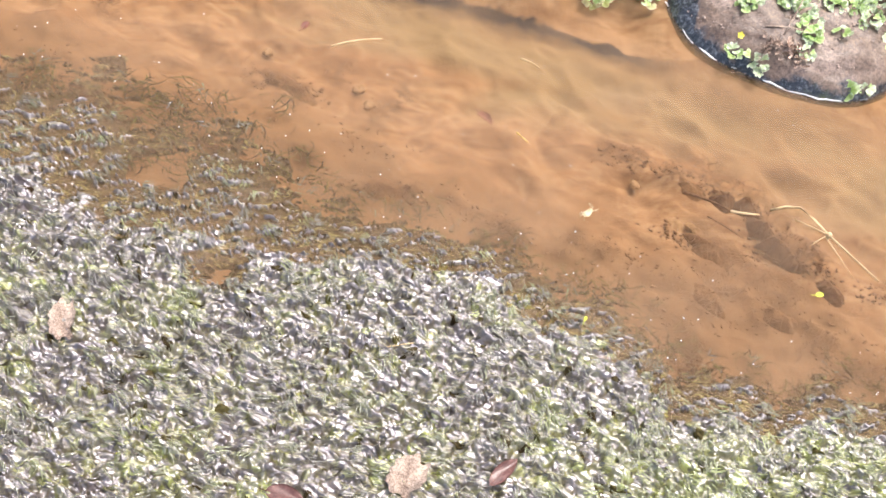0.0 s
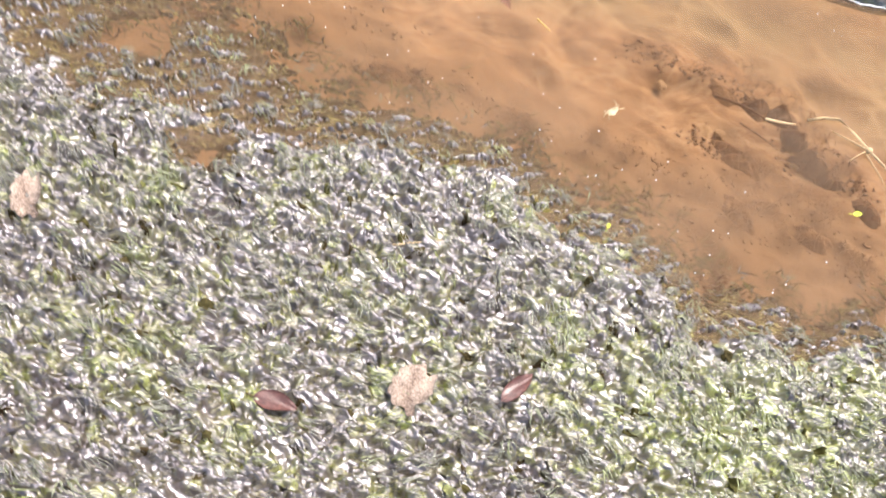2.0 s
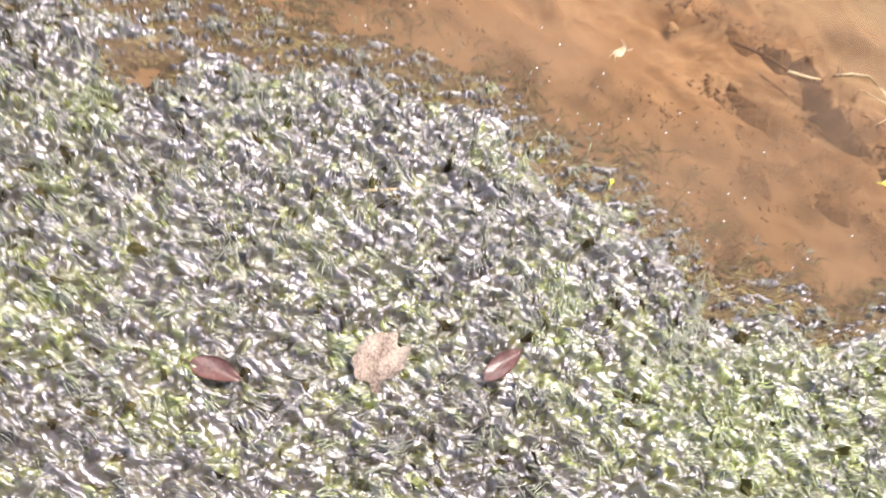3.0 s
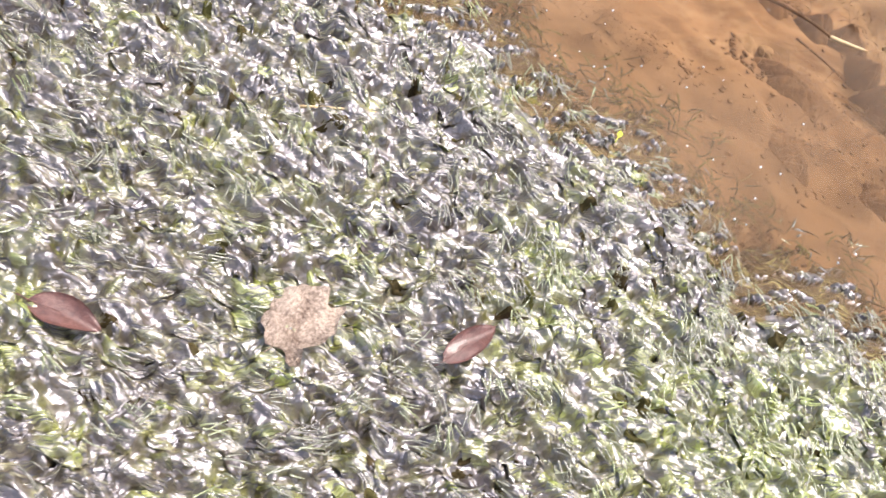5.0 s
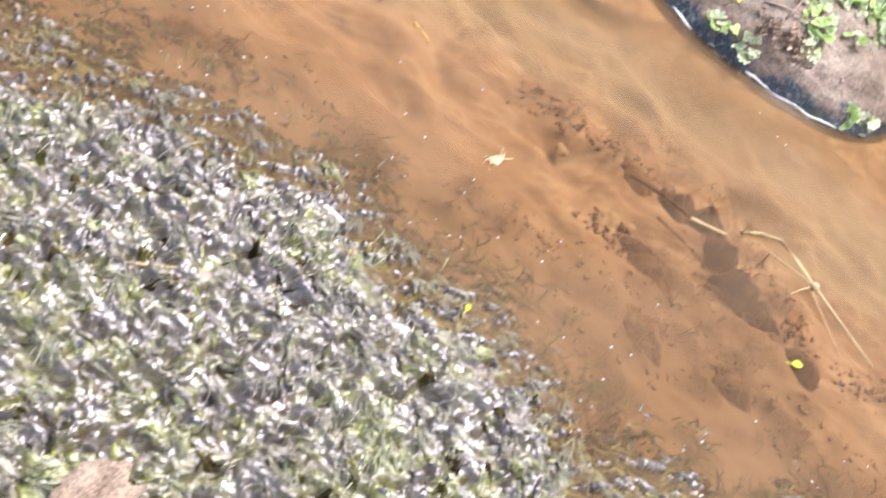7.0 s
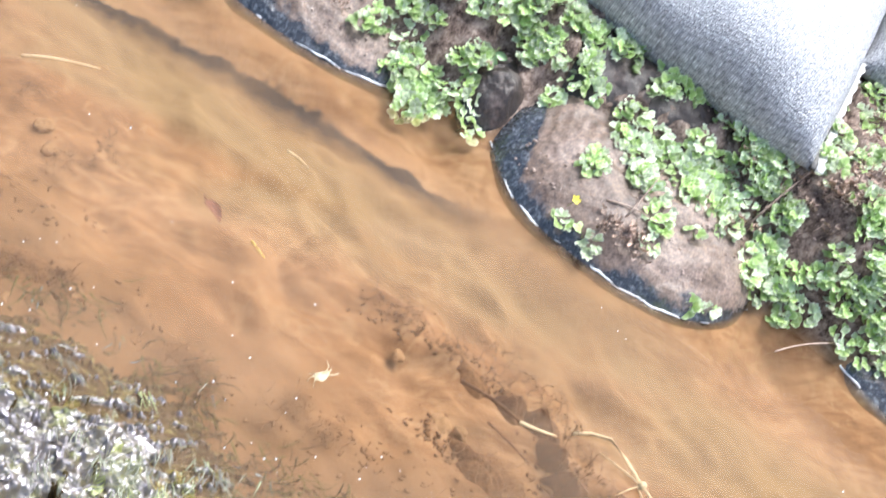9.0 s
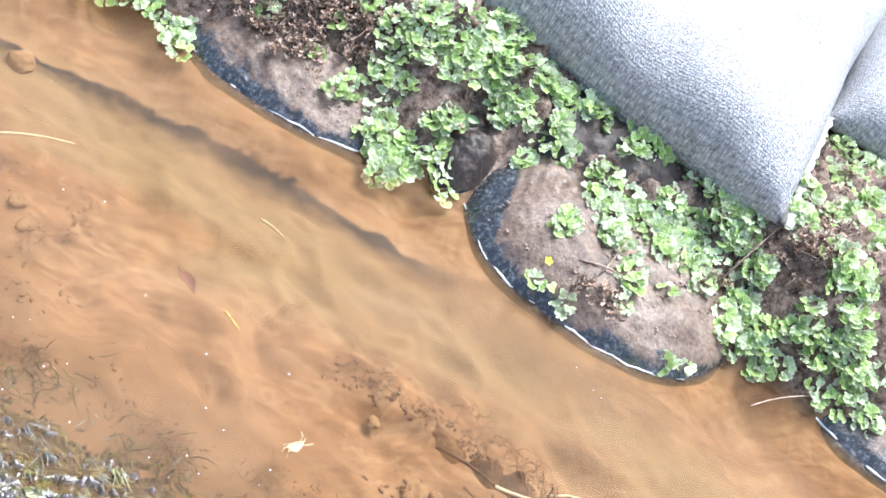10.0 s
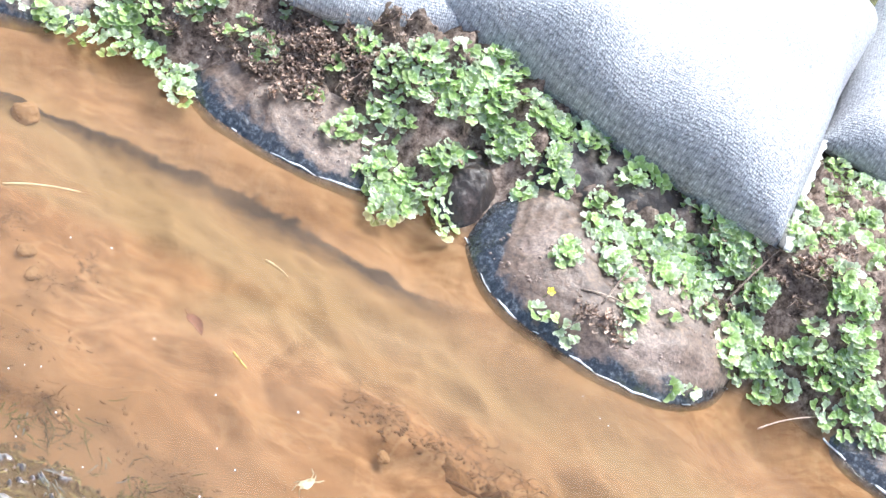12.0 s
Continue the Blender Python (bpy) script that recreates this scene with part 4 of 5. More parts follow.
DEAD = [(-0.272, 0.459), (-0.208, 0.484), (-0.228, 0.458), (-0.195, 0.500), (-0.145, 0.500), (-0.275, 0.427), (-0.198, 0.534), (-0.228, 0.499), (0.490, 0.510), (0.505, 0.528), (0.626, 0.786), (0.590, 0.551), (0.586, 0.515), (0.339, 0.330), (0.364, 0.318), (-0.215, 0.487), (-0.199, 0.510), (-0.256, 0.482), (-0.270, 0.445), (-0.125, 0.536), (-0.175, 0.497), (-0.208, 0.456), (-0.40, 0.44), (-0.33, 0.43), (-0.28, 0.43), (-0.24, 0.48), (-0.17, 0.49), (-0.29, 0.48), (-0.26, 0.52), (-0.19, 0.53), (-0.16, 0.42), (-0.11, 0.50), (-0.22, 0.41), (0.59, 0.52), (0.62, 0.60), (0.32, 0.32), (0.02, 0.47), (-0.36, 0.50), (-0.31, 0.53), (-0.22, 0.50), (-0.13, 0.46), (-0.20, 0.56), (-0.28, 0.45), (0.50, 0.45), (0.60, 0.56), (0.65, 0.72), (-0.45, 0.48), (-0.38, 0.46), (-0.34, 0.46), (-0.31, 0.50), (-0.25, 0.45), (-0.15, 0.51), (-0.10, 0.53), (-0.42, 0.50), (-0.21, 0.46)]
for s0, n0 in DEAD:
    for _ in range(3):
        at_s, at_n = s0 + rp.normal(0, 0.018), n0 + rp.normal(0, 0.014)
        if clear_of_bag(at_s, at_n):
            dead_plant(at_s, at_n, rp, rp.randint(2, 6), rp.uniform(0.016, 0.034))

# ---- things in and on the water ----


def stone(x, y, z, size, r):
    bm = bmesh.new()
    bmesh.ops.create_icosphere(bm, subdivisions=4, radius=1)
    sx, sy, sz = size * r.uniform(0.8, 1.2), size * r.uniform(0.7, 1.0), size * r.uniform(0.45, 0.7)
    off = r.uniform(0, 50, 3)
    for v in bm.verts:
        k = 1 + 0.34 * noise.noise(v.co * 1.2 + Vector(off)) + 0.12 * noise.noise(v.co * 3.5 + Vector(off)) + 0.05 * noise.noise(v.co * 9 + Vector(off))
        v.co = Vector((v.co.x * sx * k, v.co.y * sy * k, v.co.z * sz * k))
    ob = link("stone", bm, STONE)
    ob.matrix_world = pose(x, y, z, r.normal(0, 8), r.normal(0, 8), r.uniform(0, 360))
    return tagged(ob, "rounded stone dusted with orange silt on the bed", "stone", "stones of the stream bed")


STONES = [(0.613, 1.0, 0.016), (0.456, 0.836, 0.014), (0.553, 1.079, 0.01), (0.185, 0.992, 0.015), (0.765, 0.975, 0.018), (0.64, 1.0, 0.011), (-0.122, 1.03, 0.012), (-0.03, 0.99, 0.009), (-0.08, 1.30, 0.011), (0.08, 1.235, 0.012), (0.10, 1.20, 0.010), (-0.47, 1.05, 0.010), (0.0, 1.492, 0.018), (0.585, 0.745, 0.011), (0.60, 0.70, 0.010), (0.13, 0.96, 0.010)]
rs = np.random.RandomState(31)
for x, y, size in STONES:
    stone(x, y, max(float(ground_z(np.array(x), np.array(y))), -0.035) - size * 0.5, size, rs)


def debris(x, y, size, r, strands, mat, label, top=-0.004):
    """A snagged tangle of rootlets, with crumbs caught in it."""
    bm = bmesh.new()
    floor = float(ground_z(np.array(x), np.array(y))) + 0.004
    for _ in range(strands):
        a, l = r.uniform(0, 6.283), size * r.uniform(0.3, 0.9)
        cx, cy, bend = r.normal(0, size * 0.42), r.normal(0, size * 0.28), r.normal(0, 0.8)
        z0 = r.uniform(0, max(top - floor, 0.008))
        pts = [Vector((cx + l * (u - 0.5) * math.cos(a + bend * u), cy + l * (u - 0.5) * math.sin(a + bend * u), z0 + 0.25 * l * math.sin(3.1 * u) * 0.35)) for u in np.linspace(0, 1, 6)]
        w = r.uniform(0.0002, 0.0007)
        rows = [[bm.verts.new(p + Vector(o) * w) for o in ((1, 0, 0), (-0.5, 0.87, 0.2), (-0.5, -0.87, 0.5))] for p in pts]
        for one, two in zip(rows, rows[1:]):
            for j in range(3):
                bm.faces.new((one[j], one[(j + 1) % 3], two[(j + 1) % 3], two[j]))
    for _ in range(strands // 2):
        c, k = Vector((r.normal(0, size * 0.4), r.normal(0, size * 0.25), r.uniform(0, max(top - floor, 0.008)))), r.uniform(0.0004, 0.0012)
        made = bmesh.ops.create_icosphere(bm, subdivisions=1, radius=k)
        for v in made["verts"]:
            v.co = c + Vector((v.co.x * 1.3, v.co.y, v.co.z * 0.6)) * (1 + 0.3 * r.rand())
    ob = link("debris_tangle", bm, mat)
    ob.matrix_world = pose(x, y, floor, 0, 0, -18 + r.normal(0, 12))
    return tagged(ob, label, "debris", "tangles on the stream bed", "stuff")


DARK_TANGLES = [(0.52, 1.14, 0.035), (0.56, 1.125, 0.035), (0.61, 1.10, 0.03), (0.68, 1.10, 0.045), (0.70, 1.07, 0.03), (0.745, 1.05, 0.04), (0.765, 1.02, 0.04), (0.775, 0.985, 0.035), (0.80, 0.95, 0.035), (0.83, 0.925, 0.03), (0.95, 0.885, 0.03), (0.98, 0.86, 0.03), (0.12, 1.0, 0.04), (0.17, 0.995, 0.035), (-0.08, 1.225, 0.045), (-0.02, 1.20, 0.045), (0.05, 1.26, 0.03), (0.155, 1.215, 0.025), (-0.35, 1.13, 0.04), (-0.30, 1.10, 0.04), (-0.15, 1.05, 0.03), (-0.36, 1.36, 0.03), (0.60, 0.755, 0.03), (0.585, 0.72, 0.03)]
PALE_TANGLES = [(0.66, 0.96, 0.05), (0.70, 0.93, 0.05), (0.74, 0.90, 0.05), (0.78, 0.87, 0.045), (0.67, 0.88, 0.05), (0.63, 0.83, 0.045), (0.31, 0.95, 0.035), (0.33, 0.93, 0.03), (0.43, 0.935, 0.04), (0.47, 0.92, 0.03), (0.72, 0.82, 0.04), (0.80, 0.78, 0.045), (0.86, 0.73, 0.05), (-0.46, 1.16, 0.05), (0.12, 1.17, 0.03)]
for x, y, size in DARK_TANGLES:
    debris(x, y, size, rs, 36, TWIG if 0.66 < x < 0.86 else ROTTEN, "dark rootlets and crumbs snagged on the silt bed", 0.012 if 0.66 < x < 0.86 else -0.002)
for x, y, size in PALE_TANGLES:
    debris(x, y, size, rs, 44, ROOT, "thin brown rootlets half buried in the silt bed", 0.0)


def silt_heap(x, y, size, top, seed):
    """A low ragged heap of rotten roots and silt, caught on the bed, cleft and knobbly."""
    faces = []
    nt, nr = 72, 26
    floor = float(ground_z(np.array(x), np.array(y))) - 0.006
    q, t = np.meshgrid(np.linspace(0, 1, nr + 1), np.linspace(0, 2 * math.pi, nt, endpoint=False), indexing="ij")
    d = size * q * (1 + 0.35 * waves(np.cos(t), np.sin(t), 2.2, seed, 3))
    px, py = 1.35 * d * np.cos(t), 0.75 * d * np.sin(t)
    pz = (top - floor) * (1 - q ** 2.2) * (0.85 + 0.3 * waves(px, py, 90, seed + 1, 4))
    co = np.stack((px, py, pz), -1).reshape(-1, 3).tolist()
    for i in range(nr):
        for j in range(nt):
            k = (j + 1) % nt
            faces.append((i * nt + j, (i + 1) * nt + j, (i + 1) * nt + k, i * nt + k))
    me = bpy.data.meshes.new("silt_heap")
    me.from_pydata(co, [], faces)
    me.materials.append(ROTTEN if top > -0.006 else ROTTEN_SILT)
    me.shade_smooth()
    ob = new("silt_heap", me)
    ob.matrix_world = pose(x, y, floor, 0, 0, -40)
    return tagged(ob, "dark brown heap of rotten roots in the shallows", "debris", "root heaps of the stream bed")


HEAPS = [(0.645, 1.075, 0.025, -0.016), (0.695, 1.05, 0.022, -0.002), (0.735, 1.03, 0.024, 0.003), (0.752, 0.995, 0.022, 0.004), (0.772, 0.965, 0.024, 0.002), (0.805, 0.935, 0.022, -0.002), (0.85, 0.89, 0.022, -0.005), (0.14, 0.995, 0.03, -0.009), (-0.04, 1.215, 0.035, -0.018), (-0.33, 1.115, 0.035, -0.012), (0.66, 0.95, 0.03, -0.012), (0.64, 0.86, 0.03, -0.010), (0.76, 0.83, 0.03, -0.012), (0.33, 0.955, 0.025, -0.012), (-0.11, 1.045, 0.03, -0.008)]
for k, (x, y, size, top) in enumerate(HEAPS):
    silt_heap(x, y, size, top, 130 + 7 * k)


def stick(name, pts, radius, mat, label, category="twig", knots=()):
    """A thin stick through the points, with swollen joints."""
    bm = stalk_bm(pts, radius, 7)
    ob = new(name)
    part("stem", bm, mat, ob)
    for k in knots:
        bm = bmesh.new()
        bmesh.ops.create_icosphere(bm, subdivisions=2, radius=radius * 2.3)
        for v in bm.verts:
            v.co = Vector(pts[k]) + v.co * (1 + 0.35 * noise.noise(v.co * 400))
        part("joint", bm, mat, ob)
    return tagged(ob, label, category)


def bent(a, b, c, sag=0.0, count=7):
    """Points along a slack line from a over b to c."""
    a, b, c = Vector(a), Vector(b), Vector(c)
    return [a.lerp(b, u).lerp(b.lerp(c, u), u) + Vector((0, 0, sag * math.sin(3.14 * u))) for u in np.linspace(0, 1, count)]


reed = stick("dry_reed", [(0.765, 1.02, 0.0), (0.79, 1.026, 0.004), (0.815, 1.026, 0.006), (0.833, 1.003, 0.008), (0.852, 0.972, 0.009), (0.885, 0.933, 0.007), (0.921, 0.892, 0.004)], 0.0024, STRAW, "pale broken dry reed stalk lying in the shallow water", "reed", (4,))
part("side_shoot", stalk_bm(bent((0.852, 0.972, 0.009), (0.83, 0.985, 0.008), (0.803, 1.006, 0.0)), 0.0014), STRAW, reed)
part("side_shoot", stalk_bm(bent((0.848, 0.968, 0.006), (0.865, 0.935, 0.003), (0.885, 0.90, -0.006)), 0.0011), STRAW, reed)
part("side_shoot", stalk_bm(bent((0.852, 0.972, 0.009), (0.835, 0.965, 0.006), (0.822, 0.955, -0.002)), 0.0012), STRAW, reed)
stick("wet_twig", bent((0.62, 1.043, -0.004), (0.66, 1.033, 0.001), (0.70, 1.008, 0.0)), 0.0028, TWIG, "dark wet twig resting on the silt")
stick("dry_reed", bent((0.695, 1.010, 0.0), (0.72, 1.004, 0.003), (0.745, 1.010, -0.002)), 0.0025, STRAW, "short pale reed end in the shallow water", "reed")
stick("wet_twig", bent((0.66, 1.005, -0.012), (0.69, 0.985, -0.010), (0.715, 0.965, -0.012)), 0.0016, TWIG, "dark wet twig resting on the silt")
stick("dry_reed", bent((0.028, 1.291, -0.001), (0.06, 1.31, 0.002), (0.114, 1.322, -0.001)), 0.0018, STRAW, "thin tan stem lying at the water surface", "reed")
stick("dry_reed", bent((0.358, 1.308, 0.0), (0.376, 1.302, 0.002), (0.391, 1.290, 0.0)), 0.0016, STRAW, "short pale stem floating on the water", "reed")
stick("dry_reed", bent((0.345, 1.135, 0.0), (0.352, 1.127, 0.001), (0.364, 1.116, 0.0)), 0.0018, STRAW_GOLD, "small golden straw bit floating on the water", "reed")
stick("dry_reed", bent((0.142, 0.700, 0.017), (0.18, 0.709, 0.021), (0.219, 0.719, 0.017)), 0.0013, STRAW, "golden straw lying across the weed mat", "reed")
x0, y0 = to_xy(0.63, 0.36)
x1, y1 = to_xy(0.71, 0.43)
stick("bare_twig", bent((x0, y0, 0.0), (0.5 * (x0 + x1) - 0.01, 0.5 * (y0 + y1), 0.02), (x1, y1, 0.022)), 0.0013, LITTER, "thin bare twig leaning from the bank into water")
for (s0, n0), (s1, n1) in (((0.50, 0.46), (0.545, 0.555)), ((0.335, 0.345), (0.35, 0.43)), ((0.30, 0.35), (0.38, 0.36))):
    a, b = to_xy(s0, n0), to_xy(s1, n1)
    stick("dead_stalk", bent((*a, surface(s0, n0) + 0.004), (*[0.5 * (p + q) + 0.006 for p, q in zip(a, b)], max(surface(s0, n0), surface(s1, n1)) + 0.012), (*b, surface(s1, n1) + 0.006)), 0.0019, DEAD_PALE, "pale dead stalk lying over the liverwort")


def fallen_leaf(x, y, z, length, width, turn, mat, label, curl=0.25, torn=0.0, tip=0.0):
    """A leaf blade with a raised midrib, pointed tip, curled margin and some thickness."""
    bm = bmesh.new()
    r = np.random.RandomState(int(abs(x * 1000 + y * 77)) + 3)
    nu, nv = 15, 9
    rows = {1: [], -1: []}
    for side in (1, -1):
        for i in range(nu):
            u = i / (nu - 1)
            half = width / 2 * (math.sin(math.pi * u ** 0.8) ** 0.75 if torn == 0 else (0.3 + 0.7 * abs(math.sin(math.pi * (0.12 + 0.8 * u))) ** 0.6) * (1 + 0.07 * math.sin(11 * u + 1) + 0.05 * math.sin(23 * u)))
            row = []
            for j in range(nv):
                v = 2 * j / (nv - 1) - 1
                rag = 1 + torn * 0.16 * float(waves(np.array(u * 3.0), np.array(v), 4, 7 + side * 0, 2))
                zz = curl * half * v * v + torn * 0.004 * float(waves(np.array(u * 0.06), np.array(v * 0.03), 110, 5, 3)) + 0.08 * length * math.sin(2.5 * u) + 0.02 * length * math.sin(7 * u + 3 * v) + side * 0.0004
                row.append(bm.verts.new((length * (u - 0.5) * (1 + torn * 0.15 * math.sin(5 * v)), half * v * rag, zz - 0.0006 * (abs(v) < 0.1))))
            rows[side].append(row)
        for i in range(nu - 1):
            for j in range(nv - 1):
                ring = (rows[side][i][j], rows[side][i + 1][j], rows[side][i + 1][j + 1], rows[side][i][j + 1])
                bm.faces.new(ring if side > 0 else ring[::-1])
    for i in range(nu - 1):
        for j, flip in ((0, False), (nv - 1, True)):
            ring = (rows[1][i][j], rows[-1][i][j], rows[-1][i + 1][j], rows[1][i + 1][j])
            bm.faces.new(ring if flip else ring[::-1])
    leaf = new("fallen_leaf")
    part("blade", bm, mat, leaf)
    part("stalk", stalk_bm([(-length / 2 - 0.008, 0.001, 0.001), (-length / 2, 0, 0.001), (-length * 0.1, 0, 0.08 * length)], 0.0007, 4), mat, leaf)
    leaf.matrix_world = pose(x, y, z, tip, 0, turn)
    return tagged(leaf, label, "leaf")


fallen_leaf(0.176, 0.508, 0.024, 0.056, 0.046, 55, DEAD_PALE, "large pale torn dead leaf on the weed mat", 0.3, 1.0)
fallen_leaf(0.302, 0.522, 0.024, 0.054, 0.021, 45, DEAD_BROWN, "shiny reddish-brown fallen leaf on the weed mat", 0.3)
fallen_leaf(0.022, 0.474, 0.021, 0.052, 0.024, -12, DEAD_BROWN, "shiny reddish-brown fallen leaf on the weed mat", 0.3)
fallen_leaf(-0.296, 0.703, 0.021, 0.055, 0.034, 95, DEAD_PALE, "pale torn dead leaf on the weed mat", 0.3, 1.0)
fallen_leaf(0.294, 1.168, -0.010, 0.036, 0.015, -50, DEAD_RED, "small dull red leaf sunk in the stream", 0.5)
fallen_leaf(0.816, 0.858, 0.002, 0.014, 0.009, 10, YELLOW_LEAF, "tiny bright yellow leaf on the shallow water", 0.3)
fallen_leaf(0.434, 0.777, 0.010, 0.008, 0.005, 70, YELLOW_LEAF, "tiny yellow-green leaf on the weed mat", 0.3)
fallen_leaf(-0.02, 1.335, -0.002, 0.022, 0.012, 60, DEAD_RED, "small brown leaf sunk in the stream", 0.4)


def flower(s, n, z):
    x, y = to_xy(s, n)
    ob = new("yellow_flower")
    ob.matrix_world = pose(x, y, z, 25, 0, 0) @ Matrix.Scale(0.8, 4)
    part("stalk", stalk_bm([(0, 0, -0.03), (0.001, 0, -0.01), (0, 0, 0.0)], 0.0008, 5), STEM, ob)
    for k in range(5):
        bm = bmesh.new()
        grid = [[bm.verts.new((0.0015 + 0.007 * u, 0.0034 * v * math.sin(0.4 + 2.4 * u), 0.002 * u + 0.0015 * v * v)) for v in (-1, 0, 1)] for u in (0, 0.35, 0.7, 1)]
        for i in range(3):
            for j in range(2):
                bm.faces.new((grid[i][j], grid[i + 1][j], grid[i + 1][j + 1], grid[i][j + 1]))
        bmesh.ops.rotate(bm, verts=bm.verts, cent=(0, 0, 0), matrix=Matrix.Rotation(k * 1.2566, 3, "Z"))
        part("petal", bm, YELLOW, ob)
    return tagged(ob, "small yellow flower at the foot of the bank", "flower")


flower(0.258, 0.287, 0.078)


def bud(s, n):
    """Two pale pointed leaves that hang from the bank."""
    x, y = to_xy(s, n)
    ob = new("seedling")
    ob.matrix_world = pose(x, y, surface(s, n) + 0.02, 50, 0, -18)
    for k, (turn, length) in enumerate(((-20, 0.034), (22, 0.034), (95, 0.02))):
        bm = bmesh.new()
        grid = [[bm.verts.new((0.006 * v * math.sin(0.25 + 2.7 * u), -length * u, 0.003 * v * v - 0.006 * u * u)) for v in (-1, -0.5, 0, 0.5, 1)] for u in np.linspace(0, 1, 8)]
        for i in range(7):
            for j in range(4):
                bm.faces.new((grid[i][j], grid[i + 1][j], grid[i + 1][j + 1], grid[i][j + 1]))
        bmesh.ops.rotate(bm, verts=bm.verts, cent=(0, 0, 0), matrix=Matrix.Rotation(radians(turn), 3, "Z"))
        part("leaf", bm, LEAF_PALE, ob)
    part("stalk", stalk_bm([(0, 0.012, -0.012), (0, 0.004, -0.002), (0, 0, 0)], 0.001, 5), STEM, ob)
    return tagged(ob, "pale seedling with pointed leaves between liverworts", "plant")


bud(0.055, 0.485)


def husk(x, y):
    """A bleached, split seed husk with ragged arms, caught in the stream."""
    r = np.random.RandomState(4)
    ob = new("bleached_husk")
    ob.matrix_world = pose(x, y, 0.002, 0, 0, 40) @ Matrix.Scale(0.85, 4)
    bm = bmesh.new()
    grid = [[bm.verts.new((0.024 * (u - 0.5), 0.007 * v * math.sin(0.5 + 2.3 * u), 0.004 * (1 - v * v) + 0.002 * math.sin(9 * u))) for v in np.linspace(-1, 1, 6)] for u in np.linspace(0, 1, 9)]
    for i in range(8):
        for j in range(5):
            bm.faces.new((grid[i][j], grid[i + 1][j], grid[i + 1][j + 1], grid[i][j + 1]))
    part("shell", bm, SCRAP, ob)
    for k in range(6):
        a = (0.5, 0.1, -0.4, 3.0, 3.5, 2.5)[k]
        l = r.uniform(0.014, 0.026)
        part("awn", stalk_bm([(0.008 * math.cos(a), 0.004 * math.sin(a), 0.002), (0.7 * l * math.cos(a), 0.6 * l * math.sin(a), 0.004), (l * math.cos(a + 0.2), l * math.sin(a + 0.2), 0.001)], 0.0009, 4), SCRAP, ob)
    return tagged(ob, "bleached split seed husk caught in the stream", "seed husk")


husk(0.453, 0.978)


def bubbles():
    """Pinhead bubbles scattered on the slack water near the weed, also modelling its glints."""
    r = np.random.RandomState(17)
    bm = bmesh.new()
    made = 0
    while made < 110:
        s = r.uniform(-0.9, 0.8)
        d = abs(r.normal(0, 0.09))
        n = float(edge(s)) + d if r.rand() < 0.75 else r.uniform(-0.25, 0.3)
        if n > 0.27:
            continue
        x, y = to_xy(s, n)
        k = r.uniform(0.0005, 0.0013)
        verts = bmesh.ops.create_icosphere(bm, subdivisions=1, radius=k)["verts"]
        bmesh.ops.translate(bm, verts=verts, vec=(x, y, 0.0006))
        made += 1
    return tagged(link("bubbles", bm, FOAM_GLINT), "pinhead white bubbles and modelled glints on the water", "bubbles", kind="stuff")


bubbles()


def soil_crumbs():
    """Loose crumbs of soil over the bank."""
    r = np.random.RandomState(19)
    bm = bmesh.new()
    for _ in range(2000):
        s, n = r.uniform(-0.6, 0.85), r.uniform(0.33, 0.62)
        z = surface(s, n)
        if z < 0.02 or (0.06 < s < 0.3 and n > 0.4):
            continue
        x, y = to_xy(s, n)
        k = r.uniform(0.0008, 0.003)
        verts = bmesh.ops.create_icosphere(bm, subdivisions=1, radius=k)["verts"]
        for v in verts:
            v.co = Vector((x, y, z - 0.1 * k)) + Vector((v.co.x * 1.3, v.co.y, v.co.z * 0.8)) * r.uniform(0.7, 1.2)
    return tagged(link("soil_crumbs", bm, LITTER_SOIL), "loose crumbs of brown soil on the bank", "soil", kind="stuff")


soil_crumbs()


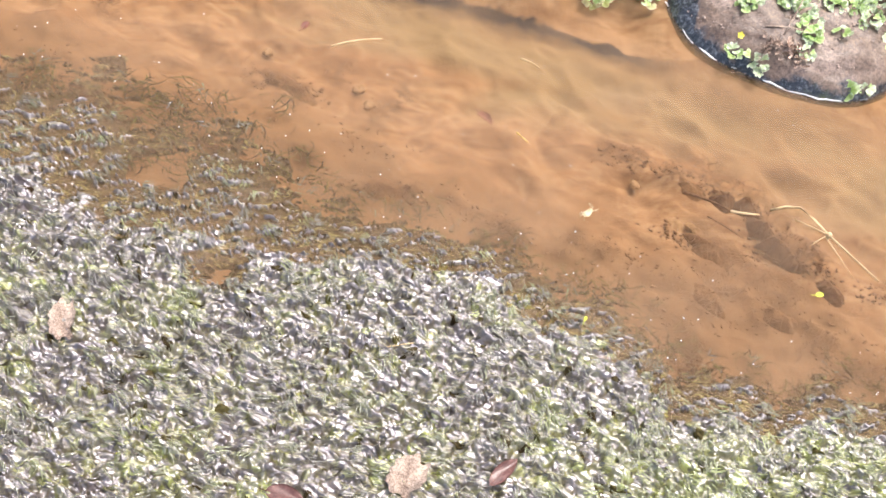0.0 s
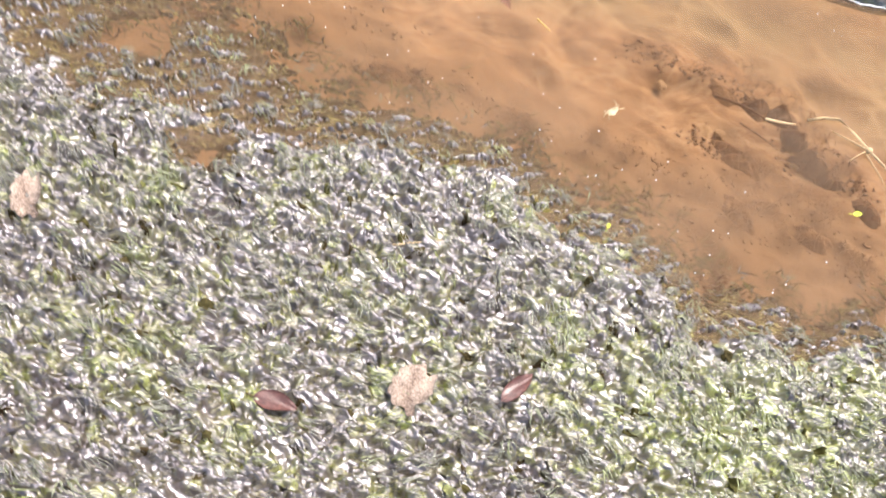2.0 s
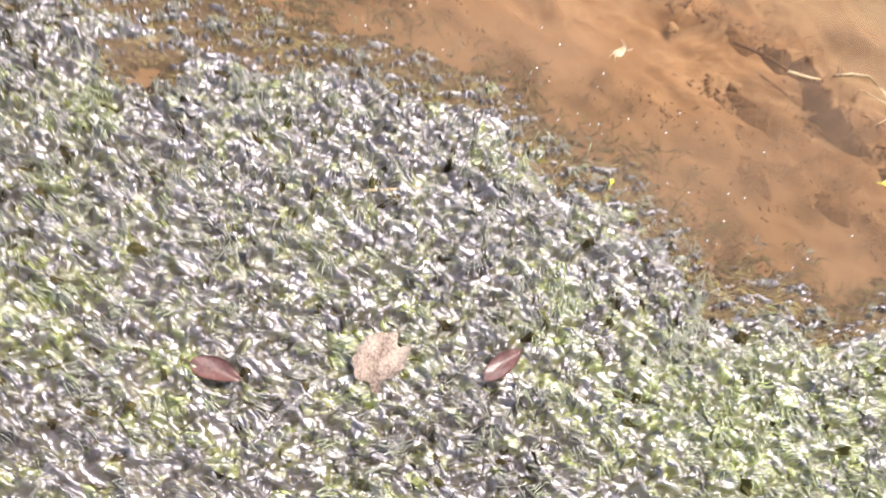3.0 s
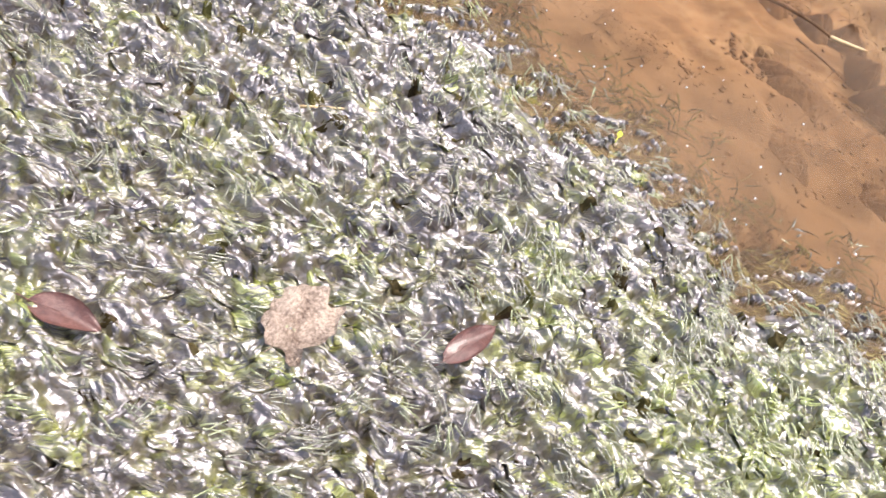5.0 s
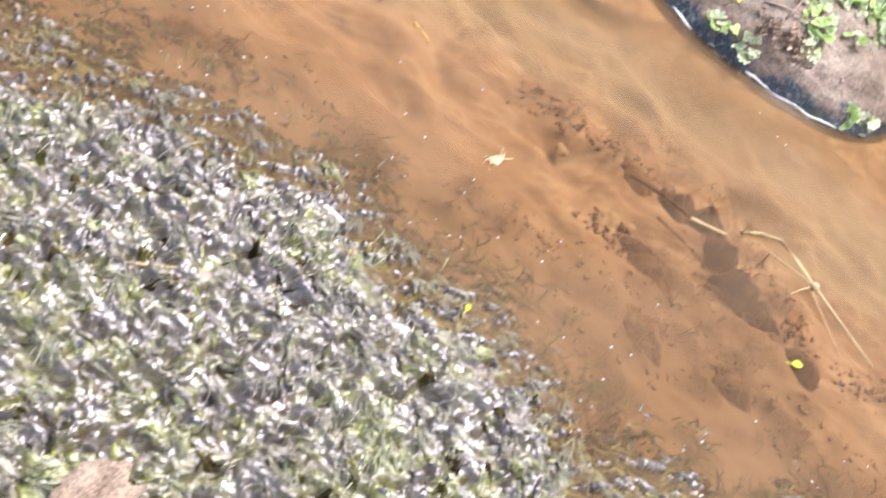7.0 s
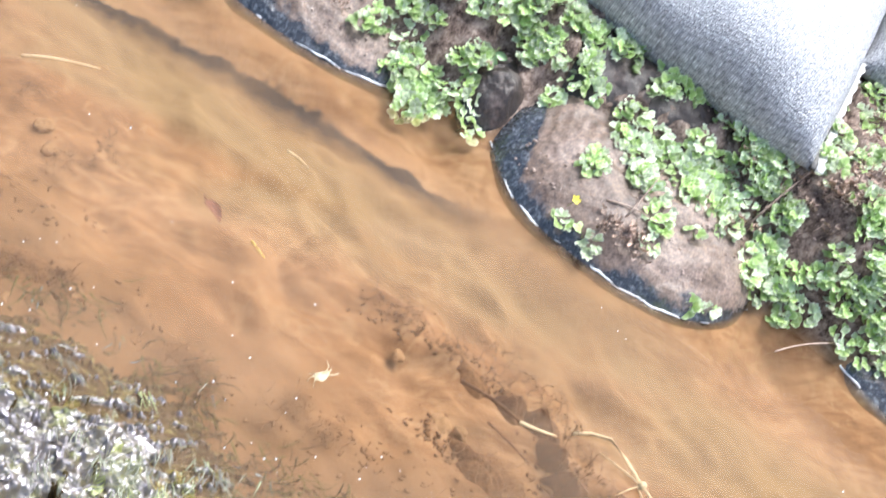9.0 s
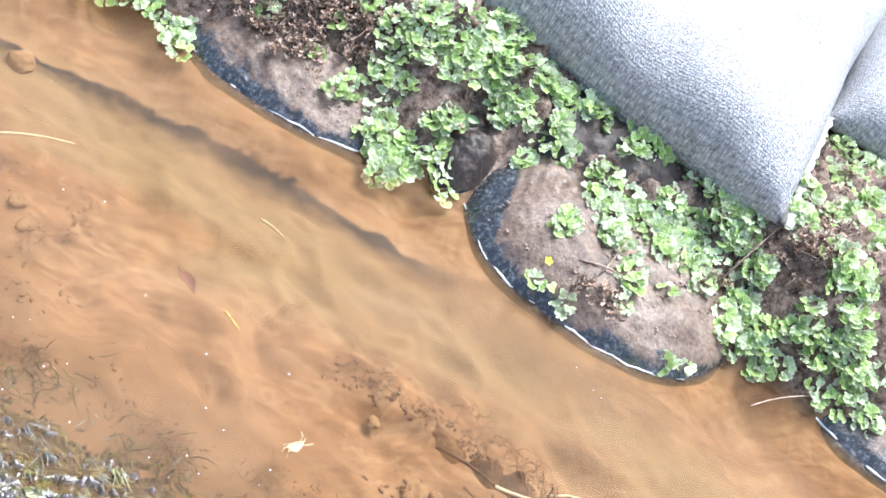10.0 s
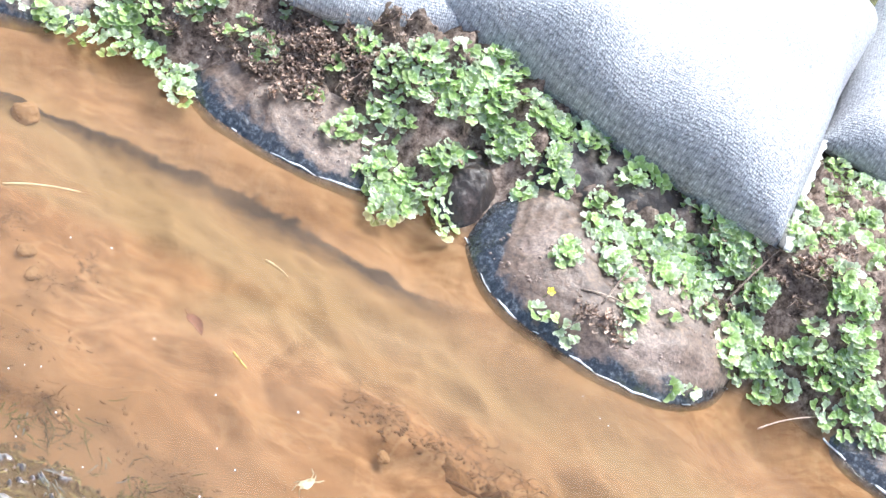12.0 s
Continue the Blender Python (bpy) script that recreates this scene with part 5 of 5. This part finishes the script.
def bed_clumps(spots, many, mat, seed, label):
    """Flat ragged clumps of rotting weed and silt that lie in drifts on the stream bed."""
    r = np.random.RandomState(seed)
    bm = bmesh.new()
    for cx, cy, wide, deep in spots:
        for _ in range(many):
            x, y = to_xy(*(np.array(to_sn(cx, cy)) + (r.normal(0, wide), r.normal(0, deep))))
            if weed_depth(np.array(x), np.array(y)) > 0.01 or to_sn(x, y)[1] > 0.3:
                continue
            k = r.uniform(0.0008, 0.0024)
            turn, flat = r.uniform(0, 6.283), r.uniform(0.25, 0.6)
            floor = float(ground_z(np.array(x), np.array(y)))
            off = Vector((x * 90, y * 90, 0))
            for v in bmesh.ops.create_icosphere(bm, subdivisions=1, radius=k)["verts"]:
                w = v.co * (1 + 0.9 * noise.noise(v.co * 500 + off))
                w = Vector((2.0 * w.x * math.cos(turn) - w.y * math.sin(turn), 2.0 * w.x * math.sin(turn) + w.y * math.cos(turn), w.z * flat))
                v.co = Vector((x, y, floor + 0.5 * k)) + w
    return tagged(link("rotten_weed", bm, mat), label, "debris", kind="stuff")


bed_clumps([(0.68, 1.09, 0.03, 0.015), (0.75, 1.04, 0.03, 0.018), (0.78, 0.98, 0.03, 0.018), (0.84, 0.92, 0.03, 0.015), (0.95, 0.88, 0.03, 0.015), (0.56, 1.12, 0.04, 0.012), (0.14, 1.0, 0.04, 0.015), (-0.04, 1.22, 0.05, 0.02), (-0.33, 1.12, 0.06, 0.03), (0.60, 0.74, 0.03, 0.02), (-0.12, 1.04, 0.06, 0.02), (0.62, 0.98, 0.03, 0.012)], 70, ROTTEN, 51, "dark rotten weed crumbs drifted on the silt bed")
bed_clumps([(0.66, 0.93, 0.06, 0.03), (0.74, 0.86, 0.07, 0.03), (0.63, 0.84, 0.05, 0.03), (0.82, 0.80, 0.07, 0.03), (0.50, 0.92, 0.06, 0.02), (0.32, 0.96, 0.06, 0.02), (-0.40, 1.2, 0.1, 0.04), (0.1, 1.1, 0.08, 0.03), (0.9, 0.76, 0.06, 0.03)], 70, ROOT, 52, "brown rotten weed crumbs half sunk in the silt bed")
